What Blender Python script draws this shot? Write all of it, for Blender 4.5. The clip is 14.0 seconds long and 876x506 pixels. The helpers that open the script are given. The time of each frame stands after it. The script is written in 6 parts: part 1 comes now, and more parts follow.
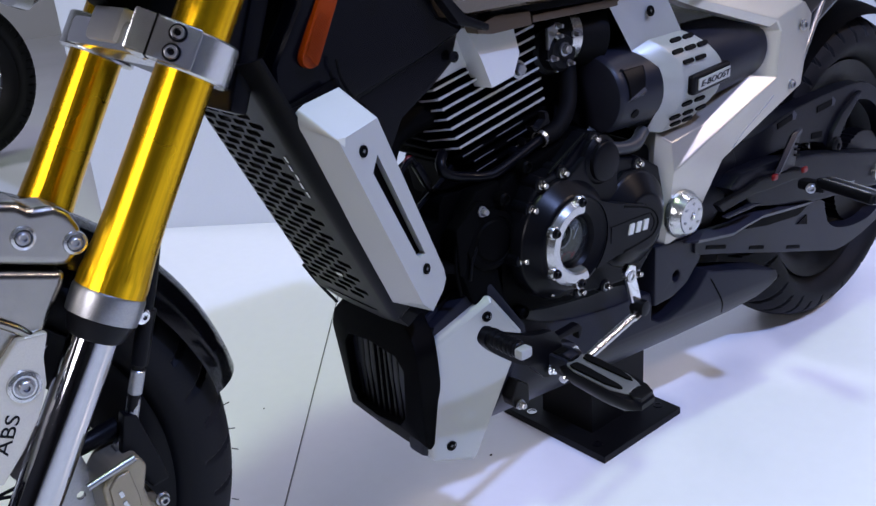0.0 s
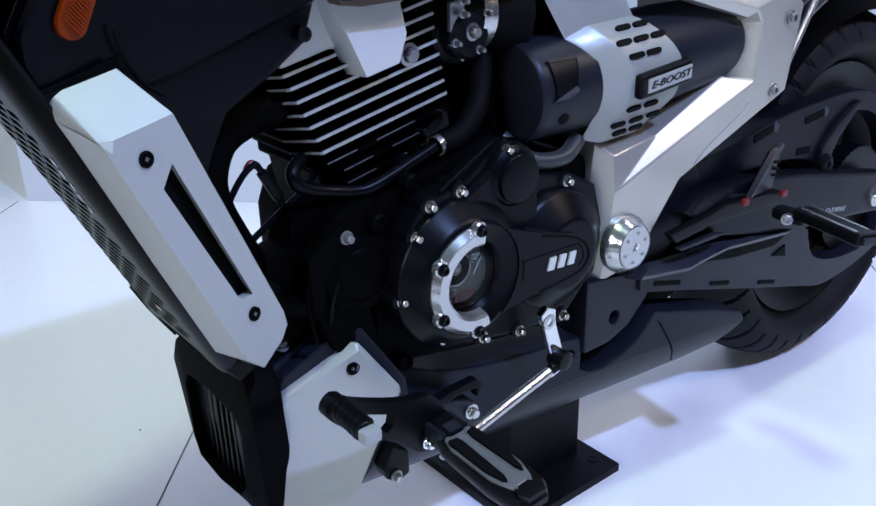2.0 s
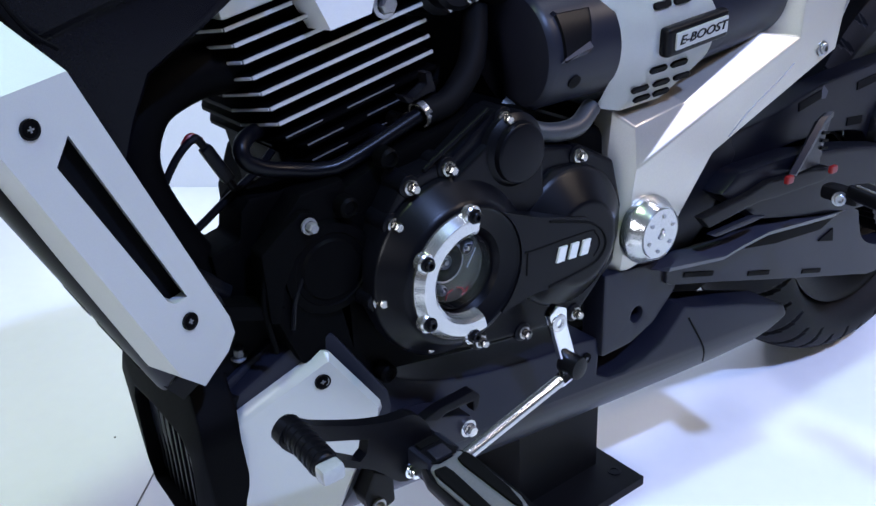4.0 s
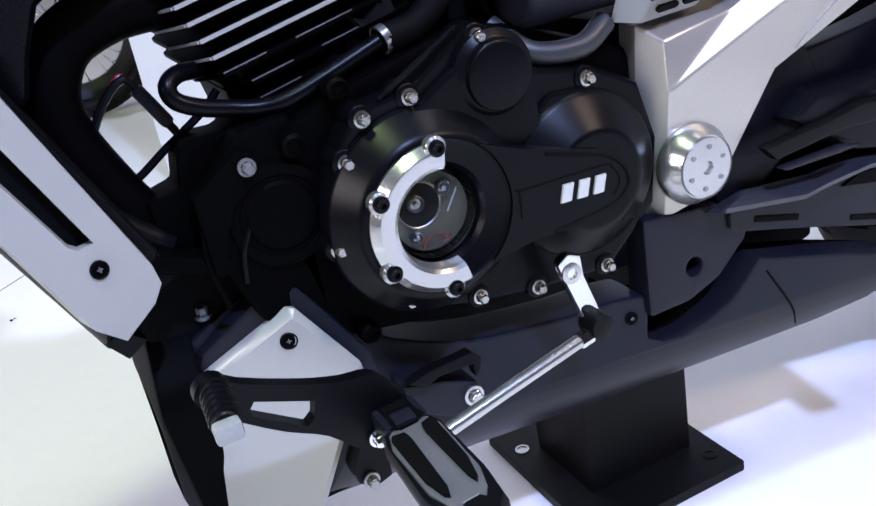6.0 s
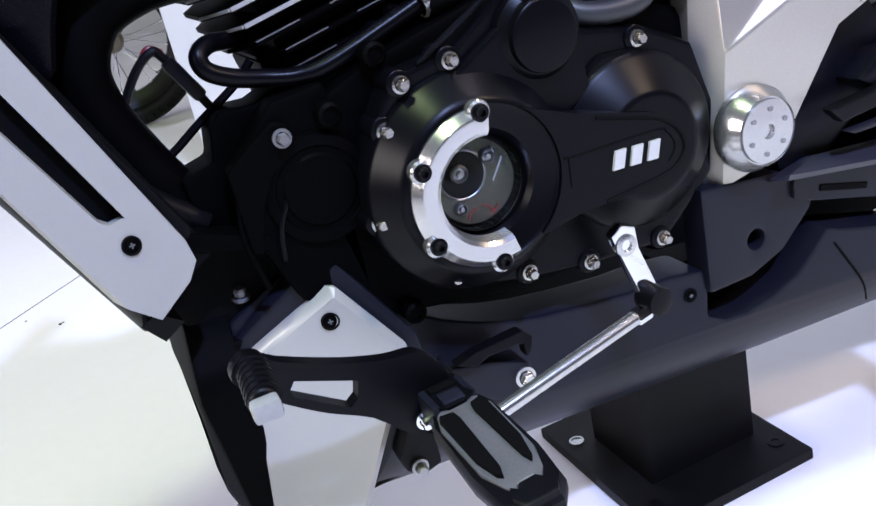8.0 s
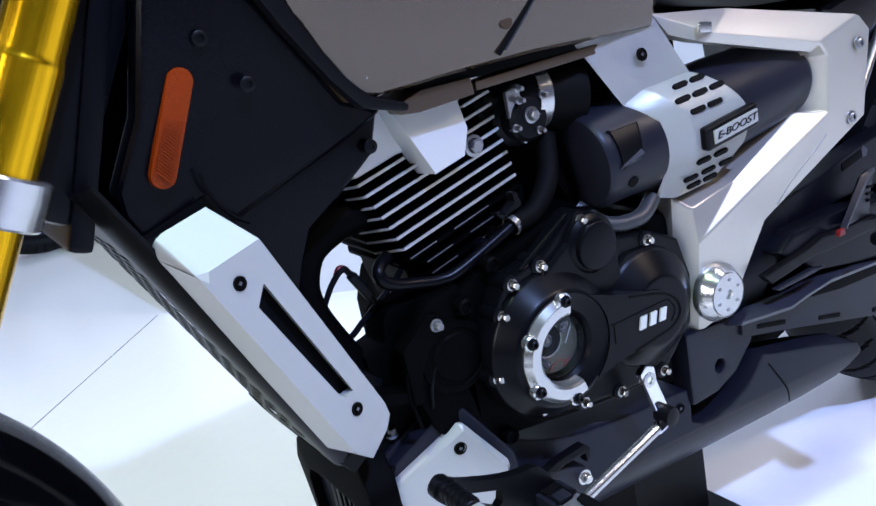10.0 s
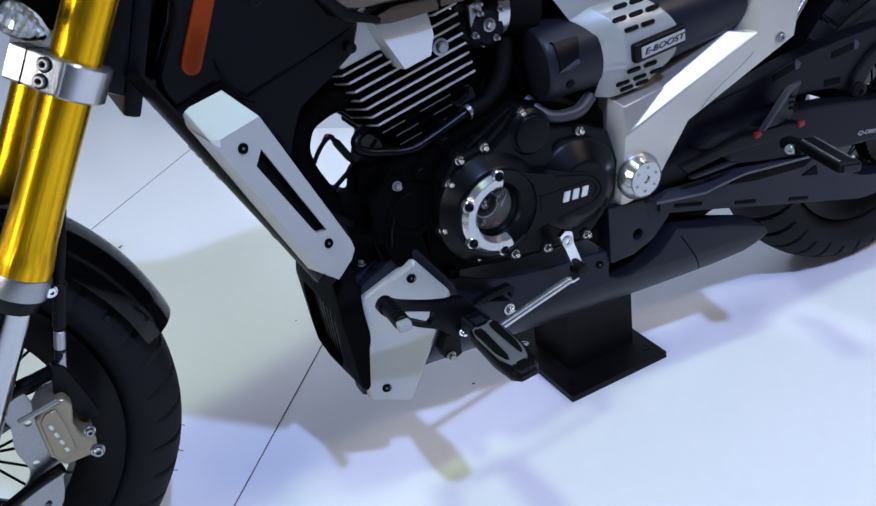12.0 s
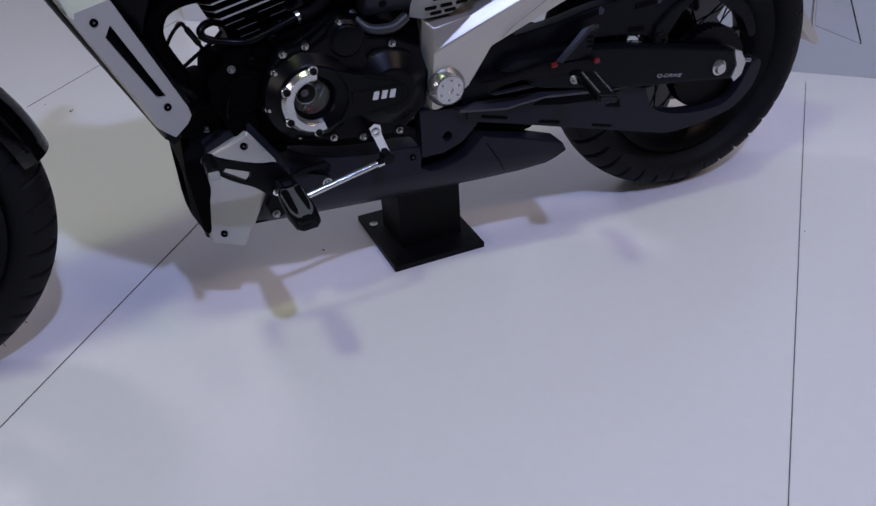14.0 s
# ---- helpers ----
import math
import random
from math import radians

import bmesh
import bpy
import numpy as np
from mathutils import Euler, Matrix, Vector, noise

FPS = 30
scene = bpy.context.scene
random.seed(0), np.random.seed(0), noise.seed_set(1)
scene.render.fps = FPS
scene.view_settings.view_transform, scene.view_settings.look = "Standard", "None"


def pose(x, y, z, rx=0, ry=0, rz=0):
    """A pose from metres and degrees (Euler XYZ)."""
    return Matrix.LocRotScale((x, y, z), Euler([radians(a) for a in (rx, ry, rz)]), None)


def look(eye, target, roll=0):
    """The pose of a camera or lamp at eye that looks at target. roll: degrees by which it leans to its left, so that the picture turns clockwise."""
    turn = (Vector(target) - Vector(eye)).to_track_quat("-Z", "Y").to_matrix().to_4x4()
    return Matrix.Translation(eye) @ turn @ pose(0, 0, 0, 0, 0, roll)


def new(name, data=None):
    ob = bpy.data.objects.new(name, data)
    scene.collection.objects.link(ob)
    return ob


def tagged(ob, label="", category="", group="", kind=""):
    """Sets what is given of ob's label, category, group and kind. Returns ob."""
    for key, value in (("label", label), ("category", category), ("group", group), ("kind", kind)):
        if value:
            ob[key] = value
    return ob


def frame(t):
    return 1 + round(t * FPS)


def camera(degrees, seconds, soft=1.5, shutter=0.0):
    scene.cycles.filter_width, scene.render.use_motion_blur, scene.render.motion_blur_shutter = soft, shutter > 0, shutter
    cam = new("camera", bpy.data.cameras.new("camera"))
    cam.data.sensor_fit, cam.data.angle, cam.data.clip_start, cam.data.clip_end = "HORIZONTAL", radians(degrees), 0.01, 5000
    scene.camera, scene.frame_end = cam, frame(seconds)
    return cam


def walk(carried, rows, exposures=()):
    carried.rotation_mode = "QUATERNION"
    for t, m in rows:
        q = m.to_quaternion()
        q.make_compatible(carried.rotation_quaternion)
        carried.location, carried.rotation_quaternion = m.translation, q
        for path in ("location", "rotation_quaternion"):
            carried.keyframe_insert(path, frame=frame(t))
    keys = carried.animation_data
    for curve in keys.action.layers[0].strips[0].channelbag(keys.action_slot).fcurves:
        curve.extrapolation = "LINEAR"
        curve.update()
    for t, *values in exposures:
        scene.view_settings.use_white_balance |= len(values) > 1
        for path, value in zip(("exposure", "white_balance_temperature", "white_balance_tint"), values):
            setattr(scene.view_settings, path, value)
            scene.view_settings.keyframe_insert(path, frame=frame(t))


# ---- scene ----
cam = camera(51.9, 14.0)
PATH = [
    (0, (-1.037, -0.848, 0.85), (0.137, 0.593, 0.111), -4.5),
    (0.5, (-1.015, -0.901, 0.868), (0.17, 0.568, 0.205), -3.9),
    (1, (-0.962, -0.894, 0.851), (0.232, 0.553, 0.158), -2.7),
    (1.5, (-0.872, -0.809, 0.826), (0.302, 0.625, 0.074), -1.7),
    (2, (-0.769, -0.749, 0.811), (0.378, 0.683, 0.014), -1.3),
    (2.5, (-0.73, -0.724, 0.797), (0.391, 0.716, -0.02), -1.8),
    (2.7, (-0.725, -0.709, 0.791), (0.405, 0.726, -0.024), -1.7),
    (4.8, (-0.591, -0.662, 0.726), (0.384, 0.859, -0.133), -5.2),
    (5, (-0.571, -0.67, 0.716), (0.323, 0.909, -0.125), -6.2),
    (5.5, (-0.516, -0.695, 0.698), (0.228, 0.973, -0.115), -8.8),
    (6, (-0.48, -0.705, 0.667), (0.223, 0.993, -0.12), -10.5),
    (6.5, (-0.476, -0.69, 0.647), (0.161, 1.04, -0.129), -11.7),
    (7, (-0.479, -0.667, 0.632), (0.098, 1.079, -0.153), -12.2),
    (7.2, (-0.469, -0.665, 0.629), (0.099, 1.083, -0.16), -12.1),
    (9.3, (-0.604, -0.743, 0.693), (0.254, 0.93, 0.01), -12.5),
    (9.5, (-0.65, -0.751, 0.742), (0.25, 0.894, 0.045), -11.6),
    (10, (-0.752, -0.802, 0.841), (0.21, 0.83, 0.2), -11.8),
    (10.5, (-0.833, -0.871, 0.917), (0.149, 0.743, 0.263), -11.3),
    (11, (-0.868, -0.936, 0.936), (0.074, 0.648, 0.16), -9.7),
    (11.5, (-0.828, -0.979, 0.948), (0.008, 0.602, 0.052), -9.2),
    (12, (-0.75, -1.072, 0.973), (-0.037, 0.524, 0.001), -9.0),
    (12.5, (-0.695, -1.249, 1.002), (-0.056, 0.373, 0.022), -7.8),
    (13, (-0.621, -1.358, 1.008), (0.031, 0.254, 0.021), -4.7),
    (13.5, (-0.56, -1.412, 1.026), (0.082, 0.158, -0.035), -3.2),
    (14, (-0.582, -1.495, 1.041), (0.039, 0.047, -0.072), -3.4),
]
walk(cam, [(t, look(eye, target, roll)) for t, eye, target, roll in PATH],
     exposures=[(0, -0.71, 6690, 19), (1.5, -0.62, 6450, 14), (2.7, -0.57, 6400, 13), (4.8, -0.17, 6650, 12), (5.8, -0.12, 7150, 17), (7.2, -0.07, 7400, 19), (9.3, -0.12, 7150, 16), (10.2, -0.25, 6380, 12), (10.5, -0.32, 6180, 6), (11.0, -0.37, 6220, 4),
                (11.7, -0.65, 6420, 10), (12.5, -0.92, 6900, 16), (13.2, -1.22, 7100, 19), (13.6, -1.42, 7150, 20), (14, -1.62, 7400, 23)])

# ---- world and light ----
world = bpy.data.worlds.new("hall_air")
scene.world = world
world.use_nodes = True
world.node_tree.nodes["Background"].inputs[0].default_value = (0.55, 0.6, 0.75, 1)
world.node_tree.nodes["Background"].inputs[1].default_value = 0.25


def lamp(name, eye, target, watts, size, colour):
    data = bpy.data.lights.new(name, "AREA")
    data.shape, data.size, data.energy, data.color = "DISK", size, watts, colour
    ob = new(name, data)
    ob.matrix_world = look(eye, target)
    return ob


lamp("key_lamp", (-0.02, -2.72, 4.0), (-0.1, 0.0, 0.0), 308, 0.16, (0.315, 0.465, 0.95))
lamp("warm_lamp", (-0.95, -0.75, 4.2), (-0.1, 0.0, 0.0), 80, 0.40, (0.66, 1.0, 0.56))
# Added low fill that brightens the forward-facing facets; no known source stands there.
lamp("front_fill", (-4.0, -1.1, 2.2), (-0.4, 0.0, 0.3), 108, 1.7, (0.90, 0.93, 1.0))
lamp("rose_lamp", (2.5, -2.9, 3.6), (0.5, -0.4, 0.2), 86, 0.6, (1.0, 0.84, 0.70))
lamp("overhead_lamp", (1.9, -0.8, 4.3), (0.0, -0.1, 0.3), 28, 0.7, (0.84, 0.86, 1.0))
lamp("hall_lamp", (-1.6, 3.4, 4.3), (-0.2, 1.6, 0.2), 120, 0.9, (0.68, 0.76, 1.0))



# ---- materials ----
def material(name, colour, rough=0.5, metal=0.0, grain=60.0, vary=0.12, bump=0.0, coat=0.0, stain=4.0, aniso=0.0, spec=0.5):
    m = bpy.data.materials.new(name)
    m.use_nodes = True
    nt = m.node_tree
    b = nt.nodes["Principled BSDF"]
    geo = nt.nodes.new("ShaderNodeTexCoord")
    fine, broad = nt.nodes.new("ShaderNodeTexNoise"), nt.nodes.new("ShaderNodeTexNoise")
    fine.inputs["Scale"].default_value, broad.inputs["Scale"].default_value = grain, stain
    fine.inputs["Detail"].default_value, broad.inputs["Detail"].default_value = 6, 4
    for n in (fine, broad):
        nt.links.new(geo.outputs["Object"], n.inputs["Vector"])
    mix = nt.nodes.new("ShaderNodeMath")
    mix.operation = "ADD"
    nt.links.new(fine.outputs["Fac"], mix.inputs[0])
    nt.links.new(broad.outputs["Fac"], mix.inputs[1])
    ramp = nt.nodes.new("ShaderNodeMapRange")
    ramp.inputs["From Min"].default_value, ramp.inputs["From Max"].default_value = 0.6, 1.4
    ramp.inputs["To Min"].default_value, ramp.inputs["To Max"].default_value = 1 - vary, 1 + vary
    nt.links.new(mix.outputs[0], ramp.inputs["Value"])
    scale = nt.nodes.new("ShaderNodeVectorMath")
    scale.operation = "SCALE"
    scale.inputs[0].default_value = colour
    nt.links.new(ramp.outputs[0], scale.inputs["Scale"])
    nt.links.new(scale.outputs[0], b.inputs["Base Color"])
    rr = nt.nodes.new("ShaderNodeMapRange")
    rr.inputs["From Min"].default_value, rr.inputs["From Max"].default_value = 0.3, 0.7
    rr.inputs["To Min"].default_value, rr.inputs["To Max"].default_value = max(0.02, rough * 0.85), min(1, rough * 1.15)
    nt.links.new(broad.outputs["Fac"], rr.inputs["Value"])
    nt.links.new(rr.outputs[0], b.inputs["Roughness"])
    b.inputs["Metallic"].default_value = metal
    b.inputs["Coat Weight"].default_value = coat
    b.inputs["Coat Roughness"].default_value = 0.05
    b.inputs["Anisotropic"].default_value = aniso
    b.inputs["Specular IOR Level"].default_value = spec
    if bump:
        bp = nt.nodes.new("ShaderNodeBump")
        bp.inputs["Strength"].default_value, bp.inputs["Distance"].default_value = bump, 0.001
        nt.links.new(fine.outputs["Fac"], bp.inputs["Height"])
        nt.links.new(bp.outputs[0], b.inputs["Normal"])
    return m


def glassy(name, colour, rough=0.03, ior=1.45):
    m = bpy.data.materials.new(name)
    m.use_nodes = True
    b = m.node_tree.nodes["Principled BSDF"]
    b.inputs["Base Color"].default_value = (*colour, 1)
    b.inputs["Transmission Weight"].default_value, b.inputs["Roughness"].default_value = 1.0, rough
    b.inputs["IOR"].default_value = ior
    return m


GUARD = material("black_guard_moulding", (0.0036, 0.0036, 0.0044), 0.40, 0, 700, 0.12, 0.06, spec=0.12)
BLACK = material("satin_black_plastic", (0.0026, 0.0026, 0.0038), 0.38, 0, 900, 0.15, 0.10, spec=0.13)
ENGINE = material("matt_black_casting", (0.0020, 0.0021, 0.0034), 0.31, 0, 500, 0.15, 0.05, spec=0.12)
CASE = material("black_crankcase_paint", (0.0010, 0.0010, 0.0013), 0.55, 0, 500, 0.15, 0.15, spec=0.032)
SHROUD = material("satin_shroud_plastic", (0.0018, 0.0018, 0.0034), 0.23, 0, 900, 0.12, 0.03, spec=0.09)
# Paler charcoal: the light that edges catch is put into the colour.
RAIL = material("lit_charcoal_edge", (0.030, 0.031, 0.045), 0.36, 0.1, 700, 0.15, 0.06, spec=0.5)
DARK = material("charcoal_paint", (0.0094, 0.0101, 0.0170), 0.38, 0.0, 700, 0.12, 0.06, spec=0.22)
ARMS = material("swingarm_black_paint", (0.0029, 0.0031, 0.0060), 0.34, 0.0, 700, 0.12, 0.08, spec=0.13)
GLOSS = material("gloss_black_paint", (0.003, 0.003, 0.004), 0.12, 0, 300, 0.1, 0, 0.4, spec=0.4)
RUBBER = material("tyre_rubber", (0.0060, 0.0060, 0.0074), 0.60, 0, 400, 0.2, 0.15, spec=0.14)
# Black of real rubber, and of shade painted into gaps and under the rails.
VOID = material("rubber_and_shade_black", (0.0020, 0.0020, 0.0025), 0.7, 0, 300, 0.2, 0.1, spec=0.08)
SILVER = material("satin_silver_paint", (0.365, 0.368, 0.356), 0.38, 0.15, 1500, 0.06, 0.06, 0.15)
ALLOY = material("brushed_alloy", (0.54, 0.51, 0.45), 0.37, 0.62, 900, 0.10, 0.08, 0, 5, 0.3)
BRIGHT = material("machined_alloy", (0.55, 0.55, 0.545), 0.20, 0.88, 700, 0.14, 0.08)
CHROME = material("chrome", (0.82, 0.83, 0.85), 0.07, 1.0, 200, 0.04)
ZINC = material("zinc_plated_steel", (0.42, 0.41, 0.39), 0.26, 1.0, 600, 0.30, 0.3)
POLISHED = material("polished_alloy", (0.31, 0.295, 0.265), 0.22, 1.0, 150, 0.12, 0.06)
DARK_CHROME = material("hard_chrome", (0.50, 0.50, 0.52), 0.06, 1.0, 200, 0.05)
STEEL = material("dull_steel", (0.33, 0.33, 0.34), 0.35, 1.0, 500, 0.15, 0.1)
GOLD = material("gold_anodised_alloy", (0.92, 0.50, 0.009), 0.27, 0.92, 800, 0.06, 0.04)


def drawn_streaks(m, lean, amount, strength):
    """Fine lines drawn along a leaning tube, in tint and relief."""
    nt = m.node_tree
    b = nt.nodes["Principled BSDF"]
    co, mp, no = nt.nodes.new("ShaderNodeTexCoord"), nt.nodes.new("ShaderNodeMapping"), nt.nodes.new("ShaderNodeTexNoise")
    mp.vector_type = "TEXTURE"
    mp.inputs["Rotation"].default_value = (0, radians(lean), 0)
    mp.inputs["Scale"].default_value = (1 / 190, 1 / 190, 2.5)
    no.inputs["Scale"].default_value, no.inputs["Detail"].default_value = 1.0, 3
    nt.links.new(co.outputs["Object"], mp.inputs["Vector"])
    nt.links.new(mp.outputs[0], no.inputs["Vector"])
    bp = nt.nodes.new("ShaderNodeBump")
    bp.inputs["Strength"].default_value, bp.inputs["Distance"].default_value = strength, 0.0012
    nt.links.new(no.outputs["Fac"], bp.inputs["Height"])
    nt.links.new(bp.outputs[0], b.inputs["Normal"])
    old = b.inputs["Base Color"].links[0].from_socket
    mr = nt.nodes.new("ShaderNodeMapRange")
    mr.inputs["From Min"].default_value, mr.inputs["From Max"].default_value = 0.35, 0.65
    mr.inputs["To Min"].default_value, mr.inputs["To Max"].default_value = 1 - amount, 1.0
    nt.links.new(no.outputs["Fac"], mr.inputs["Value"])
    sc = nt.nodes.new("ShaderNodeVectorMath")
    sc.operation = "SCALE"
    nt.links.new(old, sc.inputs[0])
    nt.links.new(mr.outputs[0], sc.inputs["Scale"])
    nt.links.new(sc.outputs[0], b.inputs["Base Color"])


drawn_streaks(GOLD, 31.4, 0.45, 0.55)
TITAN = material("champagne_caliper_paint", (0.27, 0.23, 0.16), 0.36, 0.55, 700, 0.12, 0.1)
BRONZE = material("bronze_tank_paint", (0.062, 0.041, 0.024), 0.15, 0.5, 1500, 0.10, 0.02, 0.8)
LEATHER = material("dark_seat_vinyl", (0.020, 0.022, 0.032), 0.50, 0, 260, 0.15, 0.35)
AMBER = material("amber_reflector", (0.19, 0.022, 0.0004), 0.32, 0.0, 900, 0.50, 0.5, 0.0, spec=0.16)
RED = material("red_trim", (0.16, 0.006, 0.008), 0.4, 0, 300, 0.1)
OLIVE = material("tan_clutch_face", (0.050, 0.050, 0.038), 0.42, 0.5, 300, 0.3, 0.2)
POLISH = material("machined_fin_alloy", (0.46, 0.455, 0.44), 0.38, 0.35, 900, 0.30, 0.15)
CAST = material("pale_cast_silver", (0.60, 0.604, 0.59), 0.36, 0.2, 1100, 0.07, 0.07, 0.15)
PEWTER = material("grey_peg_alloy", (0.20, 0.20, 0.21), 0.46, 0.6, 500, 0.12, 0.1)
PALE = material("milky_clear_plastic", (0.30, 0.31, 0.31), 0.14, 0, 300, 0.1, 0.1, 0.4)
BROWN = material("brown_tank_trim", (0.055, 0.036, 0.022), 0.34, 0.2, 900, 0.12, 0.04)
HOSE = material("grey_hose", (0.030, 0.032, 0.034), 0.42, 0, 300, 0.15, 0.1)
PRINT = material("grey_print", (0.32, 0.33, 0.36), 0.5, 0, 300, 0.05)
WHITE_PRINT = material("pale_print", (0.62, 0.63, 0.62), 0.35, 0.4, 300, 0.05)
STAND = material("black_powder_coat", (0.003, 0.003, 0.0035), 0.5, 0, 700, 0.2, 0.2, spec=0.16)
FLOOR = material("white_gloss_floor", (0.80, 0.79, 0.80), 0.22, 0, 40, 0.02, 0, 0, 1.2)
WALL = material("white_panel_paint", (0.62, 0.63, 0.68), 0.45, 0, 200, 0.03, 0.03, 0, 1.5)
# Greys of the added unseen walls, kept dark so that reflections stay dark.
PALE_WALL = material("dark_grey_hall_wall", (0.055, 0.055, 0.06), 0.7, 0, 60, 0.15)
FAR_WALL = material("charcoal_hall_wall", (0.04, 0.04, 0.045), 0.7, 0, 60, 0.15)
JOINT = material("floor_joint", (0.13, 0.125, 0.12), 0.7, 0, 200, 0.2)
THIN_GLASS = glassy("thin_sight_glass", (0.92, 0.95, 0.93), 0.02, 1.12)
ACRYLIC = glassy("clear_acrylic", (0.93, 0.94, 0.97), 0.05, 1.3)


# ---- builders ----
def part(name, bm, mat, parent, label="", smooth=40):
    bmesh.ops.recalc_face_normals(bm, faces=bm.faces)
    me = bpy.data.meshes.new(name)
    bm.to_mesh(me)
    bm.free()
    me.materials.append(mat)
    if smooth:
        for p in me.polygons:
            p.use_smooth = True
        me.set_sharp_from_angle(angle=radians(smooth))
    ob = new(name, me)
    if smooth and len(me.polygons) < 6000:
        wn = ob.modifiers.new("even_normals", "WEIGHTED_NORMAL")
        wn.keep_sharp = True
    ob.parent = parent
    if label:
        tagged(ob, label)
    return ob


def soften(bm, width, segs=2, least=25):
    if width:
        es = [e for e in bm.edges if len(e.link_faces) == 2 and e.calc_face_angle(0) > radians(least)]
        bmesh.ops.bevel(bm, geom=es, offset=width, segments=segs, profile=0.6, affect="EDGES", clamp_overlap=True)
    return bm


def through_three(a, b, c):
    """y as a function of x and z on the plane through three places."""
    n = (Vector(b) - Vector(a)).cross(Vector(c) - Vector(a))
    return lambda x, z: a[1] - (n.x * (x - a[0]) + n.z * (z - a[2])) / n.y


def plate(outer, y, thick, holes=(), bevel=0.002, bm=None):
    """A panel seen from the side: an outline in x and z, with holes, at depth y (a number or a function), thick towards +y."""
    bm = bm or bmesh.new()
    own = []
    for loop in (outer, *holes):
        vs = [bm.verts.new((x, y(x, z) if callable(y) else y, z)) for x, z in loop]
        own += [bm.edges.new((vs[i], vs[(i + 1) % len(vs)])) for i in range(len(vs))]
    if holes:
        got = bmesh.ops.triangle_fill(bm, use_beauty=True, use_dissolve=False, edges=own)
        faces = [g for g in got["geom"] if isinstance(g, bmesh.types.BMFace)]
    else:
        faces = [bm.faces.new([e.verts[0] for e in own])]
    ext = bmesh.ops.extrude_face_region(bm, geom=faces)
    bmesh.ops.translate(bm, verts=[g for g in ext["geom"] if isinstance(g, bmesh.types.BMVert)], vec=(0, thick, 0))
    if not holes:
        bmesh.ops.recalc_face_normals(bm, faces=bm.faces)
    return soften(bm, bevel)


def slab(size, centre, bevel=0.002, turn=(0, 0, 0), bm=None):
    own = bmesh.new()
    bmesh.ops.create_cube(own, size=1, matrix=Matrix.Diagonal((*size, 1)))
    soften(own, bevel)
    own.transform(pose(*centre, *turn))
    return merge(bm, own)


def merge(bm, own):
    if bm is None:
        return own
    me = bpy.data.meshes.new("scratch")
    own.to_mesh(me)
    own.free()
    bm.from_mesh(me)
    bpy.data.meshes.remove(me)
    return bm


def facing(origin, axis):
    return Matrix.Translation(origin) @ Vector(axis).to_track_quat("Z", "Y").to_matrix().to_4x4()


def lathe(profile, origin, axis, segs=32, bm=None, close=False):
    """Turned shape: rows of (radius, height along the axis)."""
    own = bmesh.new()
    rings = []
    for r, h in profile:
        if r < 1e-5:
            rings.append([own.verts.new((0, 0, h))])
        else:
            rings.append([own.verts.new((r * math.cos(2 * math.pi * k / segs), r * math.sin(2 * math.pi * k / segs), h)) for k in range(segs)])
    pairs = list(zip(rings, rings[1:])) + ([(rings[-1], rings[0])] if close else [])
    for a, b in pairs:
        for k in range(segs):
            q = (k + 1) % segs
            vs = list(dict.fromkeys((a[k % len(a)], a[q % len(a)], b[q % len(b)], b[k % len(b)])))
            if len(vs) > 2:
                own.faces.new(vs)
    own.transform(facing(origin, axis))
    return merge(bm, own)


def rod(a, b, r, segs=16, bm=None, r2=None):
    a, b = Vector(a), Vector(b)
    h, r2 = (b - a).length, r if r2 is None else r2
    c = min(r, r2) * 0.12
    return lathe([(0, 0), (r - c, 0), (r, c), (r2, h - c), (r2 - c, h), (0, h)], a, b - a, segs, bm)


def curve_points(points, steps=8):
    ps = [Vector(p) for p in points]
    ps = [2 * ps[0] - ps[1], *ps, 2 * ps[-1] - ps[-2]]
    out = []
    for a, b, c, d in zip(ps, ps[1:], ps[2:], ps[3:]):
        for s in range(steps):
            t = s / steps
            out.append(0.5 * (2 * b + (c - a) * t + (2 * a - 5 * b + 4 * c - d) * t * t + (3 * b - a - 3 * c + d) * t ** 3))
    return out + [ps[-2]]


def tube(points, r, segs=12, steps=8, bm=None):
    own = bmesh.new()
    path = curve_points(points, steps)
    side = None
    rings = []
    for k, p in enumerate(path):
        ahead = (path[min(k + 1, len(path) - 1)] - path[max(k - 1, 0)]).normalized()
        side = ahead.orthogonal().normalized() if side is None else (side - ahead * side.dot(ahead)).normalized()
        up = ahead.cross(side)
        rings.append([own.verts.new(p + r * (side * math.cos(2 * math.pi * j / segs) + up * math.sin(2 * math.pi * j / segs))) for j in range(segs)])
    for a, b in zip(rings, rings[1:]):
        for j in range(segs):
            own.faces.new((a[j], a[(j + 1) % segs], b[(j + 1) % segs], b[j]))
    own.faces.new(rings[0][::-1])
    own.faces.new(rings[-1])
    return merge(bm, own)


